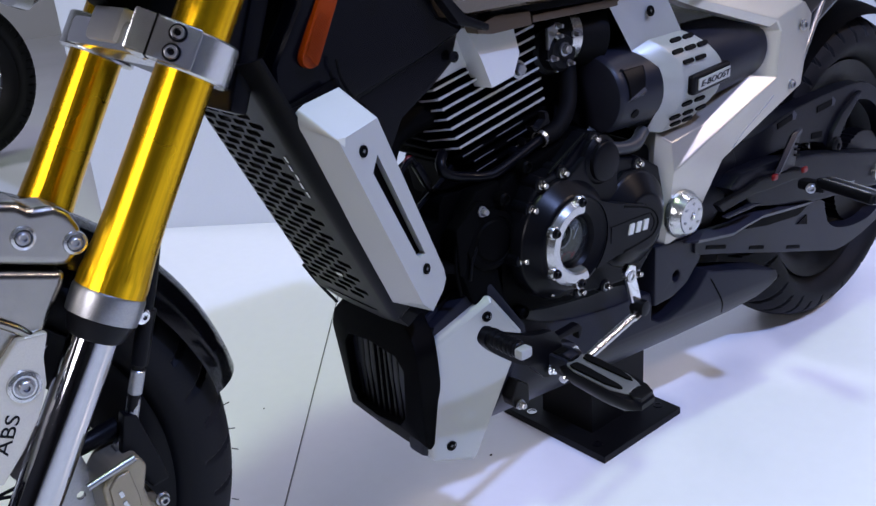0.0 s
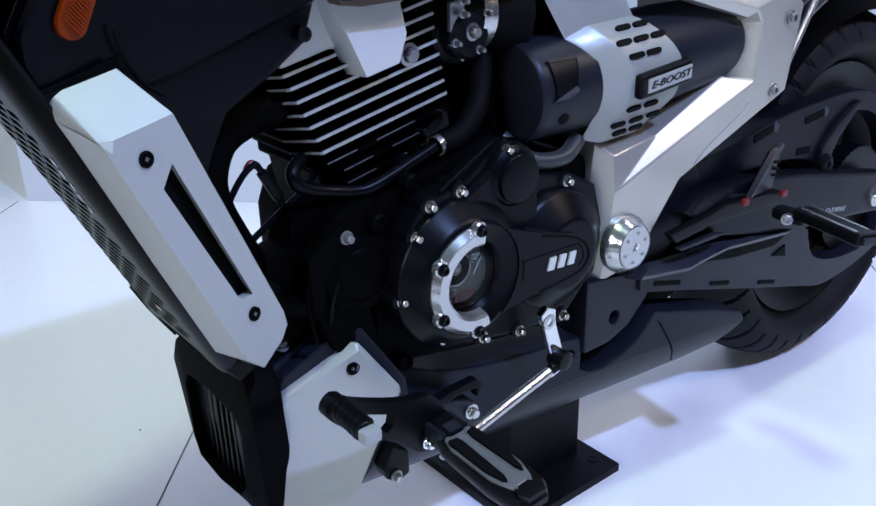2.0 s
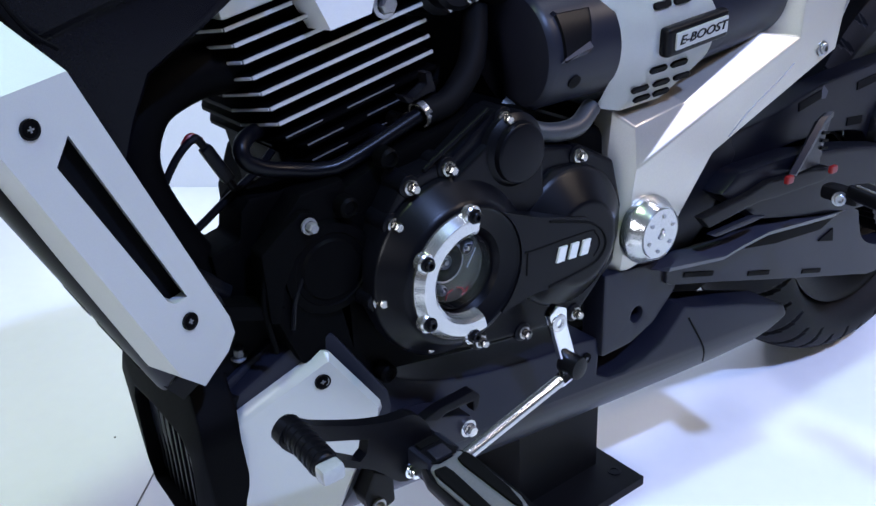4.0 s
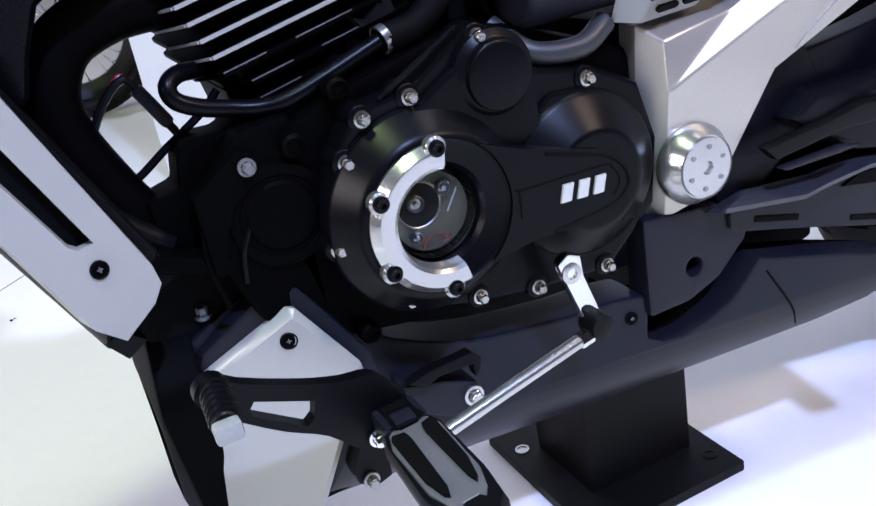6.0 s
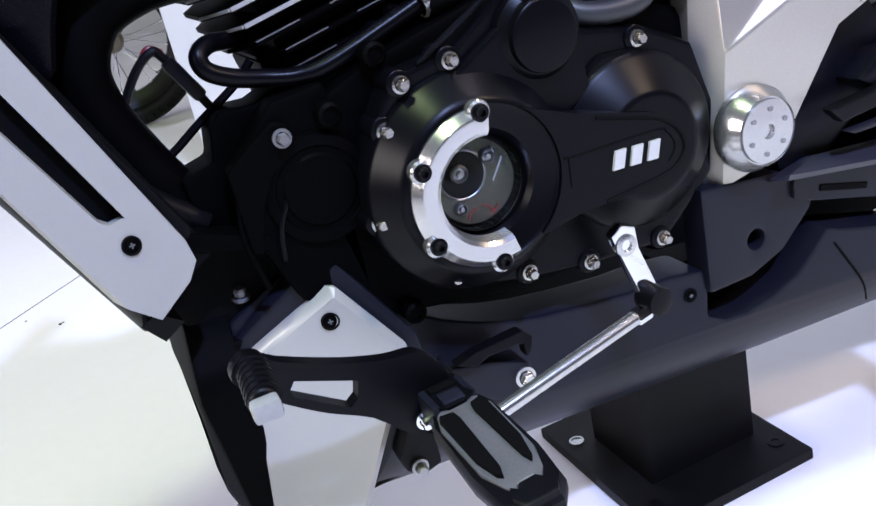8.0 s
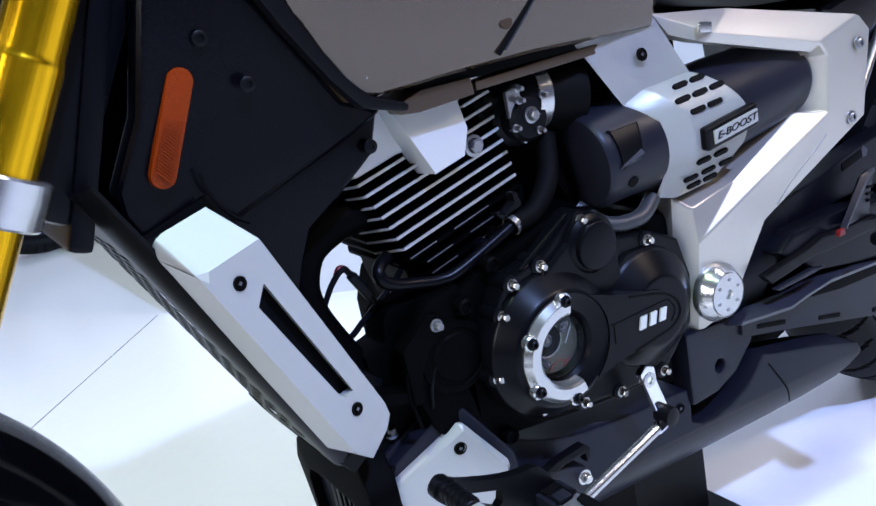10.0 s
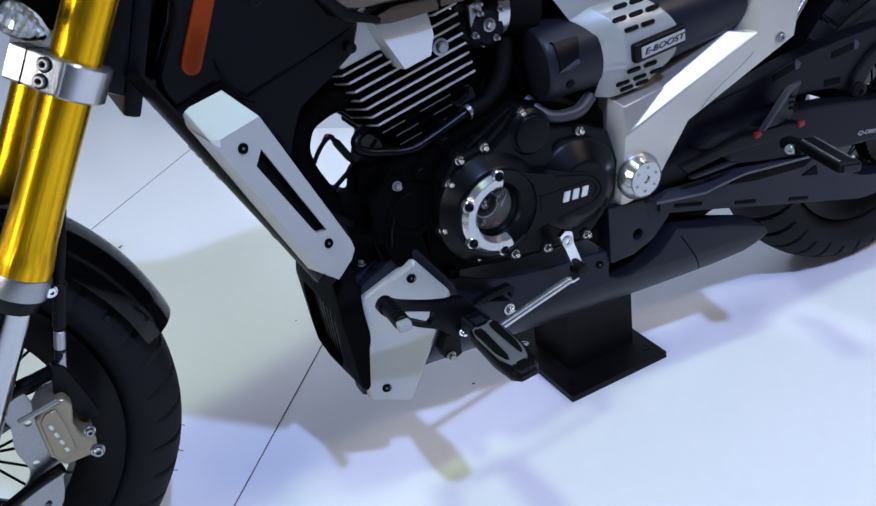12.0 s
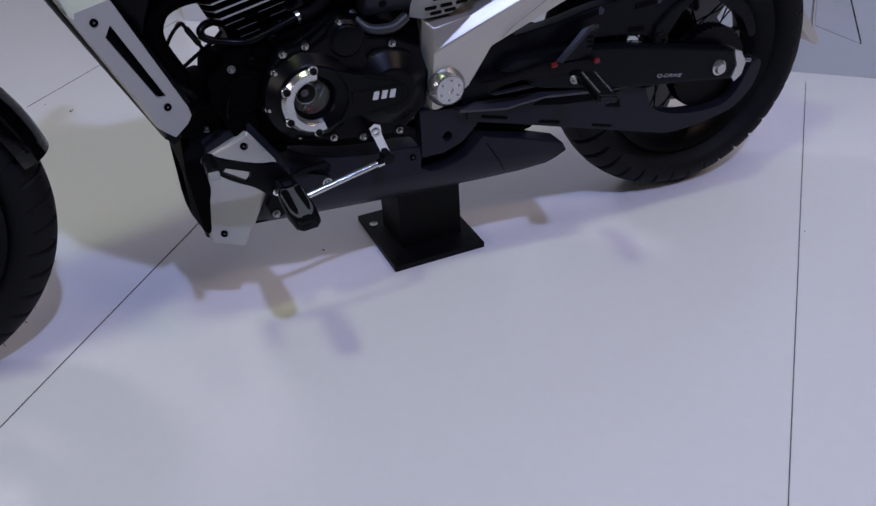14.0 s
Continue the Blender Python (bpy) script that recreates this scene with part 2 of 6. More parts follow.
def loft(rings, cap=True):
    bm = bmesh.new()
    vs = [[bm.verts.new(p) for p in ring] for ring in rings]
    n = len(vs[0])
    for a, b in zip(vs, vs[1:]):
        for j in range(n):
            bm.faces.new((a[j], a[(j + 1) % n], b[(j + 1) % n], b[j]))
    if cap:
        bm.faces.new(vs[0][::-1])
        bm.faces.new(vs[-1])
    return bm


def arc(cx, cz, r, a0, a1, n):
    return [(cx + r * math.cos(radians(a0 + (a1 - a0) * k / n)), cz + r * math.sin(radians(a0 + (a1 - a0) * k / n))) for k in range(n + 1)]


def bolt(place, parent, r=0.006, axis=(0, -1, 0), mat=None, label="", high=0.005):
    """A flanged cap screw with a hexagon socket."""
    bm = lathe([(r * 1.35, 0), (r * 1.35, high * 0.25), (r, high * 0.4), (r, high * 0.85), (r * 0.85, high), (r * 0.5, high), (r * 0.5, high * 0.45), (0, high * 0.45)], place, axis, 18)
    return part("bolt", bm, mat or STEEL, parent, label, 35)


def sunk_screw(place, parent, r=0.0068, axis=(0, -1, 0)):
    """A cross-head screw sitting in a dark countersunk hole."""
    m = facing(place, axis)
    bm = lathe([(r, -0.001), (r, 0.0009), (r * 0.92, 0.0012), (r * 0.80, 0.0005), (r * 0.78, 0.0002)], place, axis, 24)
    own = lathe([(r * 0.78, 0.0002), (r * 0.60, 0.0007), (0, 0.0009)], place, axis, 24)
    ob = part("screw", bm, VOID, parent, "dark countersunk screw", 30)
    part("screw_head", own, CASE, ob, "", 30)
    cross = slab((r * 0.6, 0.0009, 0.0008), (0, 0, 0.0009), 0)
    slab((0.0009, r * 0.6, 0.0008), (0, 0, 0.0009), 0, (0, 0, 0), cross)
    cross.transform(m)
    part("screw_slot", cross, PEWTER, ob, "", 0)
    return ob


def socket_bolt(place, parent, r=0.006, axis=(0, -1, 0)):
    """A cap screw with a hollow head over a dark washer."""
    head = part("bolt", lathe([(r, 0.0), (r, 0.004), (r * 0.86, 0.0052), (r * 0.58, 0.0052), (r * 0.52, 0.0020), (0, 0.0020)], place, axis, 24), STEEL, parent)
    part("washer", lathe([(r * 1.34, 0), (r * 1.34, 0.0008), (r * 0.9, 0.0008)], place, axis, 24), BLACK, head)
    part("socket", lathe([(r * 0.50, 0.0022), (0, 0.0022)], place, axis, 6), VOID, head)
    return head


def hex_bolt(place, parent, r=0.007, axis=(0, -1, 0), mat=None):
    bm = lathe([(r * 1.5, 0), (r * 1.5, 0.002), (r * 1.05, 0.0025)], place, axis, 18)
    lathe([(r, 0.002), (r, 0.008), (r * 0.8, 0.0095), (0, 0.0095)], place, axis, 6, bm)
    return part("bolt", bm, mat or CHROME, parent, "", 25)


def thing(name, label, category, at=(0, 0, 0), group="", kind=""):
    ob = new(name)
    ob.location = at
    ob.empty_display_size = 0.1
    return tagged(ob, label, category, group, kind)


def lettering(name, words, height, place, turn, mat, parent, thick=0.0012, squeeze=1.0, slope=0.0, bold=0.0):
    cu = bpy.data.curves.new(name, "FONT")
    cu.body, cu.size, cu.extrude = words, height * 1.4, thick
    cu.align_x, cu.align_y, cu.shear, cu.offset = "CENTER", "CENTER", slope, bold * height
    tmp = new("scratch_letters", cu)
    me = bpy.data.meshes.new_from_object(tmp)
    bpy.data.objects.remove(tmp)
    me.transform(pose(*place, *turn) @ Matrix.Diagonal((squeeze, 1, 1, 1)))
    me.materials.clear()
    me.materials.append(mat)
    ob = new(name, me)
    ob.parent = parent
    return ob


# ---- the hall ----
def ground():
    bm = bmesh.new()
    bmesh.ops.create_grid(bm, x_segments=1, y_segments=1, size=7)
    return tagged(part("floor", bm, FLOOR, None), "glossy white exhibition floor under coloured light", "floor", kind="structure")


floor = ground()
for a, b in (((-0.86, -0.187), (-0.127, 0.657)), ((1.237, 0.239), (0.188, -0.875))):
    a, b = Vector((*a, 0)), Vector((*b, 0))
    way = (b - a).normalized()
    start, end = (a - way * 1.5, a + way * 2.35) if a.x < 0 else (a, a + way * 3.5)
    mid = (start + end) / 2
    ob = part("floor_joint", slab(((end - start).length, 0.0016, 0.0014), (mid.x, mid.y, 0.0007), 0, (0, 0, math.degrees(math.atan2(way.y, way.x)))), JOINT, None)
    tagged(ob, "thin dark joint between white floor sheets", "floor joint", kind="structure")


# crumbs of dirt left on the floor
rng = random.Random(11)
bm = bmesh.new()
for cx, cy, r in ((-0.636, 1.104, 0.0042), (-0.630, 1.110, 0.0030), (-0.211, 0.071, 0.0024), (0.706, -0.339, 0.0020), (-0.394, 0.480, 0.0020), (-0.700, 1.190, 0.0030)):
    own = bmesh.new()
    bmesh.ops.create_icosphere(own, subdivisions=1, radius=r)
    for v in own.verts:
        v.co *= rng.uniform(0.6, 1.2)
        v.co.z *= 0.4
    own.transform(pose(cx, cy, r * 0.3, 0, 0, rng.uniform(0, 180)))
    merge(bm, own)
tagged(part("floor_crumbs", bm, VOID, None, "", 0), "tiny dark crumbs of dirt on a white floor", "dirt", kind="stuff")

mid, way = Vector((-0.485, 1.465, 0)), Vector((0.53, 0.53, 0)).normalized()
ob = part("floor_joint", slab((0.75, 0.0012, 0.0012), (mid.x, mid.y, 0.0006), 0, (0, 0, 45)), JOINT, None)
tagged(ob, "thin dark joint between white floor sheets", "floor joint", kind="structure")


def wall(name, a, b, high, thick, mat=None):
    a, b = Vector(a), Vector(b)
    ang = math.degrees(math.atan2((b - a).y, (b - a).x))
    mid = (a + b) / 2
    nrm = Vector((-(b - a).y, (b - a).x)).normalized()
    c = mid + nrm * thick / 2
    ob = part(name, slab(((b - a).length, thick, high), (c.x, c.y, high / 2 - 0.001), 0.004, (0, 0, ang)), mat or WALL, None)
    return tagged(ob, "plain painted exhibition hall wall", "wall", kind="structure")


wall("wall_back", (-0.20, 1.72), (2.6, -0.97), 2.6, 0.15)
wall("wall_north", (-7, 7), (7, 7), 4.6, 0.2)
# South, east and west walls and the ceiling are unseen, added to darken reflections.
wall("unseen_wall_south", (7, -7), (-7, -7), 4.6, 0.2, PALE_WALL)
wall("unseen_wall_east", (7, 7), (7, -7), 4.6, 0.2, FAR_WALL)
wall("unseen_wall_west", (-7, -7), (-7, 7), 4.6, 0.2, FAR_WALL)
CEIL = material("dark_hall_ceiling", (0.10, 0.10, 0.12), 0.8, 0, 30, 0.2)
tagged(part("ceiling", slab((14.2, 14.2, 0.1), (0, 0, 4.65), 0), CEIL, None), "unseen dark ceiling added to close in the hall", "ceiling", kind="structure")

# ---- display stand ----
stand = thing("display_stand", "black steel display post on a bolted square floor plate", "display stand")
part("base_plate", slab((0.20, 0.225, 0.013), (-0.006, 0.035, 0.0067), 0.0015), STAND, stand)
part("post", slab((0.135, 0.11, 0.19), (0.0, 0.035, 0.106), 0.0015), STAND, stand)
part("bolt_sleeve", lathe([(0.0085, 0), (0.0085, 0.0016), (0.0062, 0.0018), (0.0058, 0.0004), (0, 0.0004)], (-0.087, 0.097, 0.0132), (0, 0, 1), 20), BRIGHT, stand, "bright metal sleeve in a bolt hole")
for bx, by in ((-0.085, -0.046), (0.073, -0.046), (0.073, 0.097)):
    part("bolt_hole", lathe([(0.0085, 0), (0.0085, 0.0012), (0.005, 0.0014), (0.005, 0.0004), (0, 0.0004)], (bx, by, 0.0132), (0, 0, 1), 16), BLACK, stand, "worn countersunk bolt hole")

# ---- the motorcycle ----
moto = thing("motorcycle", "black and silver roadster motorcycle with gold forks on display", "motorcycle")


def mirrored(bm):
    """Adds the same shape on the other side of the motorcycle."""
    twin = bm.copy()
    bmesh.ops.scale(twin, verts=twin.verts, vec=(1, -1, 1))
    bmesh.ops.reverse_faces(twin, faces=twin.faces)
    return merge(bm, twin)


# wheels
def tyre(name, centre, big, wide, rim, parent, turns, slant):
    """A tyre with grooves cut into its tread."""
    bm = bmesh.new()
    segs, across = 760, 30
    high = big - rim
    rows = []
    for k in range(segs):
        a = 2 * math.pi * k / segs
        row = []
        for j in range(across + 1):
            s = 2 * j / across - 1
            b = s * radians(150)
            r = rim + high * 0.42 + high * 0.58 * math.cos(b) if abs(b) < radians(90) else rim + high * 0.42 + high * 0.42 * math.cos(b)
            y = wide / 2 * math.sin(b) * (1.0 if abs(b) < radians(90) else 1.0)
            e = abs(s)
            if 0.07 < e < (0.57 if (k * turns // segs) % 2 else 0.48):
                ph = (k / segs * turns + (slant * e if s < 0 else slant * e + 0.5)) % 1.0
                if ph < 0.15:
                    r -= 0.0065
                    y *= 0.985
            row.append(bm.verts.new((centre[0] + r * math.cos(a), centre[1] + y, centre[2] + r * math.sin(a))))
        rows.append(row)
    for a, b in zip(rows, rows[1:] + rows[:1]):
        for j in range(across):
            bm.faces.new((a[j], a[j + 1], b[j + 1], b[j]))
    return part(name, bm, RUBBER, parent, "black road tyre with slanted tread grooves", 30)


def wheel_rim(centre, big, wide, parent, name="rim"):
    t = wide / 2
    prof = [(big, -t), (big + 0.004, -t - 0.002), (big + 0.004, -t + 0.004), (big - 0.012, -t + 0.010), (big - 0.020, -t * 0.4), (big - 0.024, 0), (big - 0.020, t * 0.4), (big - 0.012, t - 0.010),
            (big + 0.004, t - 0.004), (big + 0.004, t + 0.002), (big, t), (big - 0.022, t - 0.006), (big - 0.050, t * 0.35), (big - 0.050, -t * 0.35), (big - 0.022, -t + 0.006)]
    return part(name, lathe(prof, centre, (0, 1, 0), 96, close=True), BLACK, parent, "satin black wheel rim", 50)


def spokes(centre, hub, rim, half, count, parent, mat=None):
    for k in range(count):
        side = 1 if k % 2 else -1
        lean = 0.32 if (k // 2) % 2 else -0.32
        a = 2 * math.pi * k / count
        p = (centre[0] + hub * math.cos(a), centre[1] + side * half, centre[2] + hub * math.sin(a))
        q = (centre[0] + rim * math.cos(a + lean), centre[1] + side * 0.006, centre[2] + rim * math.sin(a + lean))
        sp = part("spoke", rod(p, q, 0.0018, 6), mat or BLACK, parent)
        p, q = Vector(p), Vector(q)
        part("nipple", rod(p.lerp(q, 0.90), q + (q - p) * 0.05, 0.0052, 8, None, 0.0070), mat or BLACK, sp)


FRONT, REAR = (-1.0, 0.0, 0.322), (0.602, 0.0, 0.300)
hub = part("front_wheel", lathe([(0, -0.07), (0.022, -0.07), (0.026, -0.05), (0.045, -0.045), (0.045, -0.035), (0.03, -0.025), (0.03, 0.025), (0.045, 0.035), (0.045, 0.045), (0.026, 0.05), (0.022, 0.07), (0, 0.07)], FRONT, (0, 1, 0), 32), GLOSS, moto, "spoked front wheel with black rim")
tyre("tyre", FRONT, 0.322, 0.104, 0.236, hub, 42, 0.8)
bm = bmesh.new()
rng = random.Random(4)
for k in range(60):
    an, side = 2 * math.pi * (k + rng.random() * 0.5) / 60, rng.choice((-1, 1))
    p = Vector((FRONT[0] + 0.311 * math.cos(an), side * 0.036, FRONT[2] + 0.311 * math.sin(an)))
    q = p + Vector((0.006 * math.cos(an + rng.uniform(-0.5, 0.5)), side * 0.004, 0.006 * math.sin(an + rng.uniform(-0.5, 0.5))))
    rod(p, q, 0.0006, 5, bm)
tagged(part("tread_whisker", bm, RUBBER, hub, "fine moulding whiskers of a new tyre", 0), kind="stuff")
wheel_rim(FRONT, 0.238, 0.078, hub)
spokes(FRONT, 0.042, 0.212, 0.04, 32, hub)


def brake_disc(centre, y, big, small, parent):
    n = 120
    outer = [(centre[0] + (big + 0.004 * math.cos(10 * 2 * math.pi * k / n)) * math.cos(2 * math.pi * k / n), centre[2] + (big + 0.004 * math.cos(10 * 2 * math.pi * k / n)) * math.sin(2 * math.pi * k / n)) for k in range(n)]
    inner = [(centre[0] + (small - 0.005 * math.cos(10 * 2 * math.pi * k / n)) * math.cos(2 * math.pi * k / n), centre[2] + (small - 0.005 * math.cos(10 * 2 * math.pi * k / n)) * math.sin(2 * math.pi * k / n)) for k in range(n)]
    drill = []
    for k in range(30):
        a, r = 2 * math.pi * k / 30, (small + big) / 2 + (0.010, 0, -0.010)[k % 3]
        drill.append(arc(centre[0] + r * math.cos(a), centre[2] + r * math.sin(a), 0.0045, 0, 315, 7))
    d = part("brake_disc", plate(outer, y, 0.005, (inner, *drill), 0), STEEL, parent, "drilled wave-edged steel brake disc")
    for k in range(6):
        a = 2 * math.pi * (k + 0.3) / 6
        c, s = math.cos(a), math.sin(a)
        part("disc_arm", rod((centre[0] + 0.04 * c, y + 0.006, centre[2] + 0.04 * s), (centre[0] + (small + 0.006) * c, y + 0.003, centre[2] + (small + 0.006) * s), 0.008, 10), GLOSS, d)


brake_disc(FRONT, -0.075, 0.165, 0.120, hub)

# front mudguard: a curved shell over the tyre
bm = bmesh.new()
rows = []
for k in range(41):
    a = radians(12.0 + 78.5 * k / 40)
    row = []
    for j in range(13):
        s = 2 * j / 12 - 1
        y = 0.066 * math.sin(s * 1.45)
        r = 0.347 - 0.050 * (1 - math.cos(s * 1.45))
        if k < 2:
            y *= 0.90 + 0.05 * k
        row.append(bm.verts.new((FRONT[0] + r * math.cos(a), y, FRONT[2] + r * math.sin(a))))
    rows.append(row)
for a, b in zip(rows, rows[1:]):
    for j in range(12):
        bm.faces.new((a[j], a[j + 1], b[j + 1], b[j]))
bmesh.ops.solidify(bm, geom=bm.faces[:], thickness=0.004)
part("front_mudguard", bm, GLOSS, moto, "gloss black front mudguard")


# forks
def fork_point(z, y):
    return Vector((-0.757 + 0.61 * (z - 0.622), y, z))


FORK_WAY = (fork_point(0.9, 0) - fork_point(0.3, 0)).normalized()
for side in (-1, 1):
    y = side * 0.102
    foot = fork_point(0.538, y)
    fork = part("fork_leg", lathe([(0.024, 0.0), (0.0308, 0.004), (0.0308, 0.026), (0.0300, 0.032), (0.0282, 0.050), (0.0268, 0.085), (0.0262, 0.14), (0.0262, 0.328), (0.0258, 0.331), (0.0242, 0.335), (0.0240, 0.404), (0.0234, 0.405), (0.0234, 0.408), (0.0240, 0.409), (0.0240, 0.62), (0, 0.62)], foot, FORK_WAY, 48), GOLD, moto, "gold anodised upside-down fork tube")
    part("fork_seal_ring", lathe([(0.022, -0.012), (0.0315, -0.010), (0.0322, 0.0), (0.0322, 0.012), (0.0312, 0.0145), (0.026, 0.0145)], foot, FORK_WAY, 48), STEEL if side < 0 else BRIGHT, fork, "grey fork seal ring")
    part("seal_collar", lathe([(0.021, -0.030), (0.025, -0.027), (0.0295, -0.011)], foot, FORK_WAY, 40), BLACK, fork)
    part("stanchion", lathe([(0.0215, -0.27), (0.0215, -0.01)], foot, FORK_WAY, 40), DARK_CHROME, fork, "polished chrome fork stanchion")
    low = foot - FORK_WAY * 0.235
    part("axle_lug", lathe([(0, -0.045), (0.020, -0.045), (0.026, -0.03), (0.026, 0.02), (0.0215, 0.026)], low, FORK_WAY, 28), BLACK, fork, "black axle lug")
    part("axle_clamp", slab((0.10, 0.030, 0.045), low + Vector((-0.035, 0, -0.03)), 0.006, (0, -28, 0)), BLACK, fork)
bolt(Vector((-0.782, -0.112, 0.521)), moto, 0.0055, (0.2, -1, 0), CHROME)
# polished fork brace beside the mudguard, with its lettered strap
brace = part("fork_brace", soften(plate([(-0.878, 0.592), (-0.830, 0.576), (-0.836, 0.563), (-0.850, 0.545), (-0.861, 0.527), (-0.868, 0.507), (-0.895, 0.497), (-0.925, 0.520), (-0.940, 0.570), (-0.930, 0.610)], -0.096, 0.040, (), 0), 0.008, 4, 30), POLISHED, moto, "polished alloy fork brace")
part("brace_cap", soften(plate([(-0.905, 0.652), (-0.872, 0.650), (-0.857, 0.646), (-0.848, 0.638), (-0.829, 0.636), (-0.818, 0.626), (-0.812, 0.611), (-0.814, 0.595), (-0.828, 0.580), (-0.876, 0.597), (-0.930, 0.612)], -0.100, 0.046, (), 0), 0.009, 4, 30), POLISHED, brace, "polished domed upper brace")
for p in ((-0.859, 0.616), (-0.820, 0.600)):
    part("bolt_seat", lathe([(0.0105, 0.0), (0.0100, 0.002), (0.0075, 0.003), (0.0065, 0.0005), (0, 0.0005)], (p[0], -0.0995, p[1]), (0, -1, 0), 24), BRIGHT, brace)
    bolt((p[0], -0.1000, p[1]), brace, 0.0046, (0, -1, 0), STEEL, "", 0.004)
part("brace_rib", tube([(-0.930, -0.097, 0.575), (-0.905, -0.0985, 0.560), (-0.880, -0.0985, 0.540), (-0.864, -0.0975, 0.518)], 0.0040, 10), POLISHED, brace)
strap = part("fork_strap", soften(plate([(-0.860, 0.533), (-0.868, 0.512), (-0.871, 0.488), (-0.884, 0.460), (-0.902, 0.436), (-0.925, 0.412), (-0.950, 0.428), (-0.928, 0.462), (-0.915, 0.490), (-0.905, 0.515), (-0.885, 0.535)], -0.106, 0.010, (), 0), 0.0025, 2, 30), ALLOY, moto, "silver fork strap with black lettering")
part("strap_boss", lathe([(0.0145, 0.0), (0.0140, 0.003), (0.0110, 0.0042), (0.0100, 0.0030), (0, 0.0030)], (-0.889, -0.106, 0.494), (0, -1, 0), 28), BRIGHT, strap)
bolt((-0.889, -0.1085, 0.494), strap, 0.0062, (0, -1, 0), STEEL)
lettering("strap_lettering", "ABS", 0.0120, (-0.911, -0.1062, 0.456), (90, -60, 0), BLACK, strap, 0.0005, 1.3)

# lower fork clamp
def collar(y):
    return lathe([(0.026, -0.0185), (0.0355, -0.0185), (0.0375, -0.0165), (0.0375, 0.0165), (0.0355, 0.0185), (0.026, 0.0185)], fork_point(0.735, y), FORK_WAY, 48)


clamp = part("fork_clamp", collar(-0.102), BRIGHT, moto, "machined silver lower fork clamp", 30)
part("clamp_collar", collar(0.102), BRIGHT, clamp, "", 30)
EAR = Matrix.Translation(fork_point(0.736, -0.102)) @ pose(0, 0, 0, 0, 31.4, 0) @ pose(0, 0, 0, 0, 0, -34)
bm = slab((0.058, 0.034, 0.0365), (-0.020, -0.0235, 0.0), 0.003)
bm.transform(EAR)
part("clamp_ear", bm, BRIGHT, clamp)
bm = slab((0.0018, 0.0345, 0.0372), (-0.030, -0.0234, 0.0), 0.0)
bm.transform(EAR)
part("ear_slit", bm, VOID, clamp)
part("clamp_bridge", slab((0.046, 0.17, 0.030), fork_point(0.742, 0.01) + Vector((-0.018, 0, 0)), 0.007, (0, 31.3, 0)), BRIGHT, clamp)
part("bridge_rib", slab((0.060, 0.07, 0.034), fork_point(0.748, 0.0) + Vector((-0.016, 0, 0)), 0.006, (0, 31.3, 0)), ALLOY, clamp)
for z in (-0.0085, 0.0085):
    q = EAR @ Vector((-0.010, -0.0405, z))
    socket_bolt(q, clamp, 0.0058, EAR.to_3x3() @ Vector((0, -1, 0)))
part("cable_sheath", slab((0.085, 0.06, 0.24), (-0.628, 0.035, 0.865), 0.02, (0, 31, 0)), VOID, moto)
for k in range(3):
    part("cable", tube([(-0.66 - 0.01 * k, 0.0 + 0.02 * k, 0.98), (-0.675, 0.0, 0.90), (-0.665 + 0.012 * k, -0.01, 0.82), (-0.63, 0.0, 0.76)], 0.0045, 8), BLACK, moto)

# headlamp carrier, turn signal and cables at the steering head
carrier = part("headlamp_carrier", plate([(-0.618, 0.945), (-0.631, 0.920), (-0.652, 0.880), (-0.683, 0.838), (-0.700, 0.815), (-0.752, 0.826), (-0.748, 0.870), (-0.735, 0.96), (-0.64, 0.96)], -0.10, 0.018, (), 0.004), STEEL, moto, "silver headlamp carrier bracket")
part("carrier_panel", plate([(-0.704, 0.945), (-0.722, 0.840), (-0.743, 0.834), (-0.740, 0.870), (-0.730, 0.945)], -0.1012, 0.006, (), 0.001), BLACK, carrier, "black recess in the bracket")
part("carrier_bar", lathe([(0.008, 0.012), (0.008, 0.0), (0.0135, 0.0), (0.0150, 0.0015), (0.0150, 0.044), (0.012, 0.047), (0, 0.047)], (-0.717, -0.130, 0.889), (0.053, 0.016, -0.004), 32), BRIGHT, carrier, "pale hollow cross bar")
for p in ((-0.656, -0.100, 0.909), (-0.694, -0.100, 0.838)):
    socket_bolt(p, carrier, 0.0060)
part("headlamp", lathe([(0.0, 0.10), (0.05, 0.09), (0.078, 0.05), (0.085, 0.0), (0.088, -0.01), (0.080, -0.02), (0.0, -0.028)], (-0.80, 0.0, 0.87), (0.95, 0, 0.25), 40), GLOSS, moto, "round black headlamp")
SIGNAL_AT, SIGNAL_WAY = (-0.734, -0.150, 0.822), (0.62, -0.25, -0.55)
signal = part("turn_signal", lathe([(0.0, 0.0), (0.010, 0.002), (0.0155, 0.010), (0.0165, 0.020), (0.0135, 0.034), (0.006, 0.047), (0.0, 0.050)], SIGNAL_AT, SIGNAL_WAY, 28), THIN_GLASS, moto, "clear-lens turn signal")
signal.visible_shadow = False
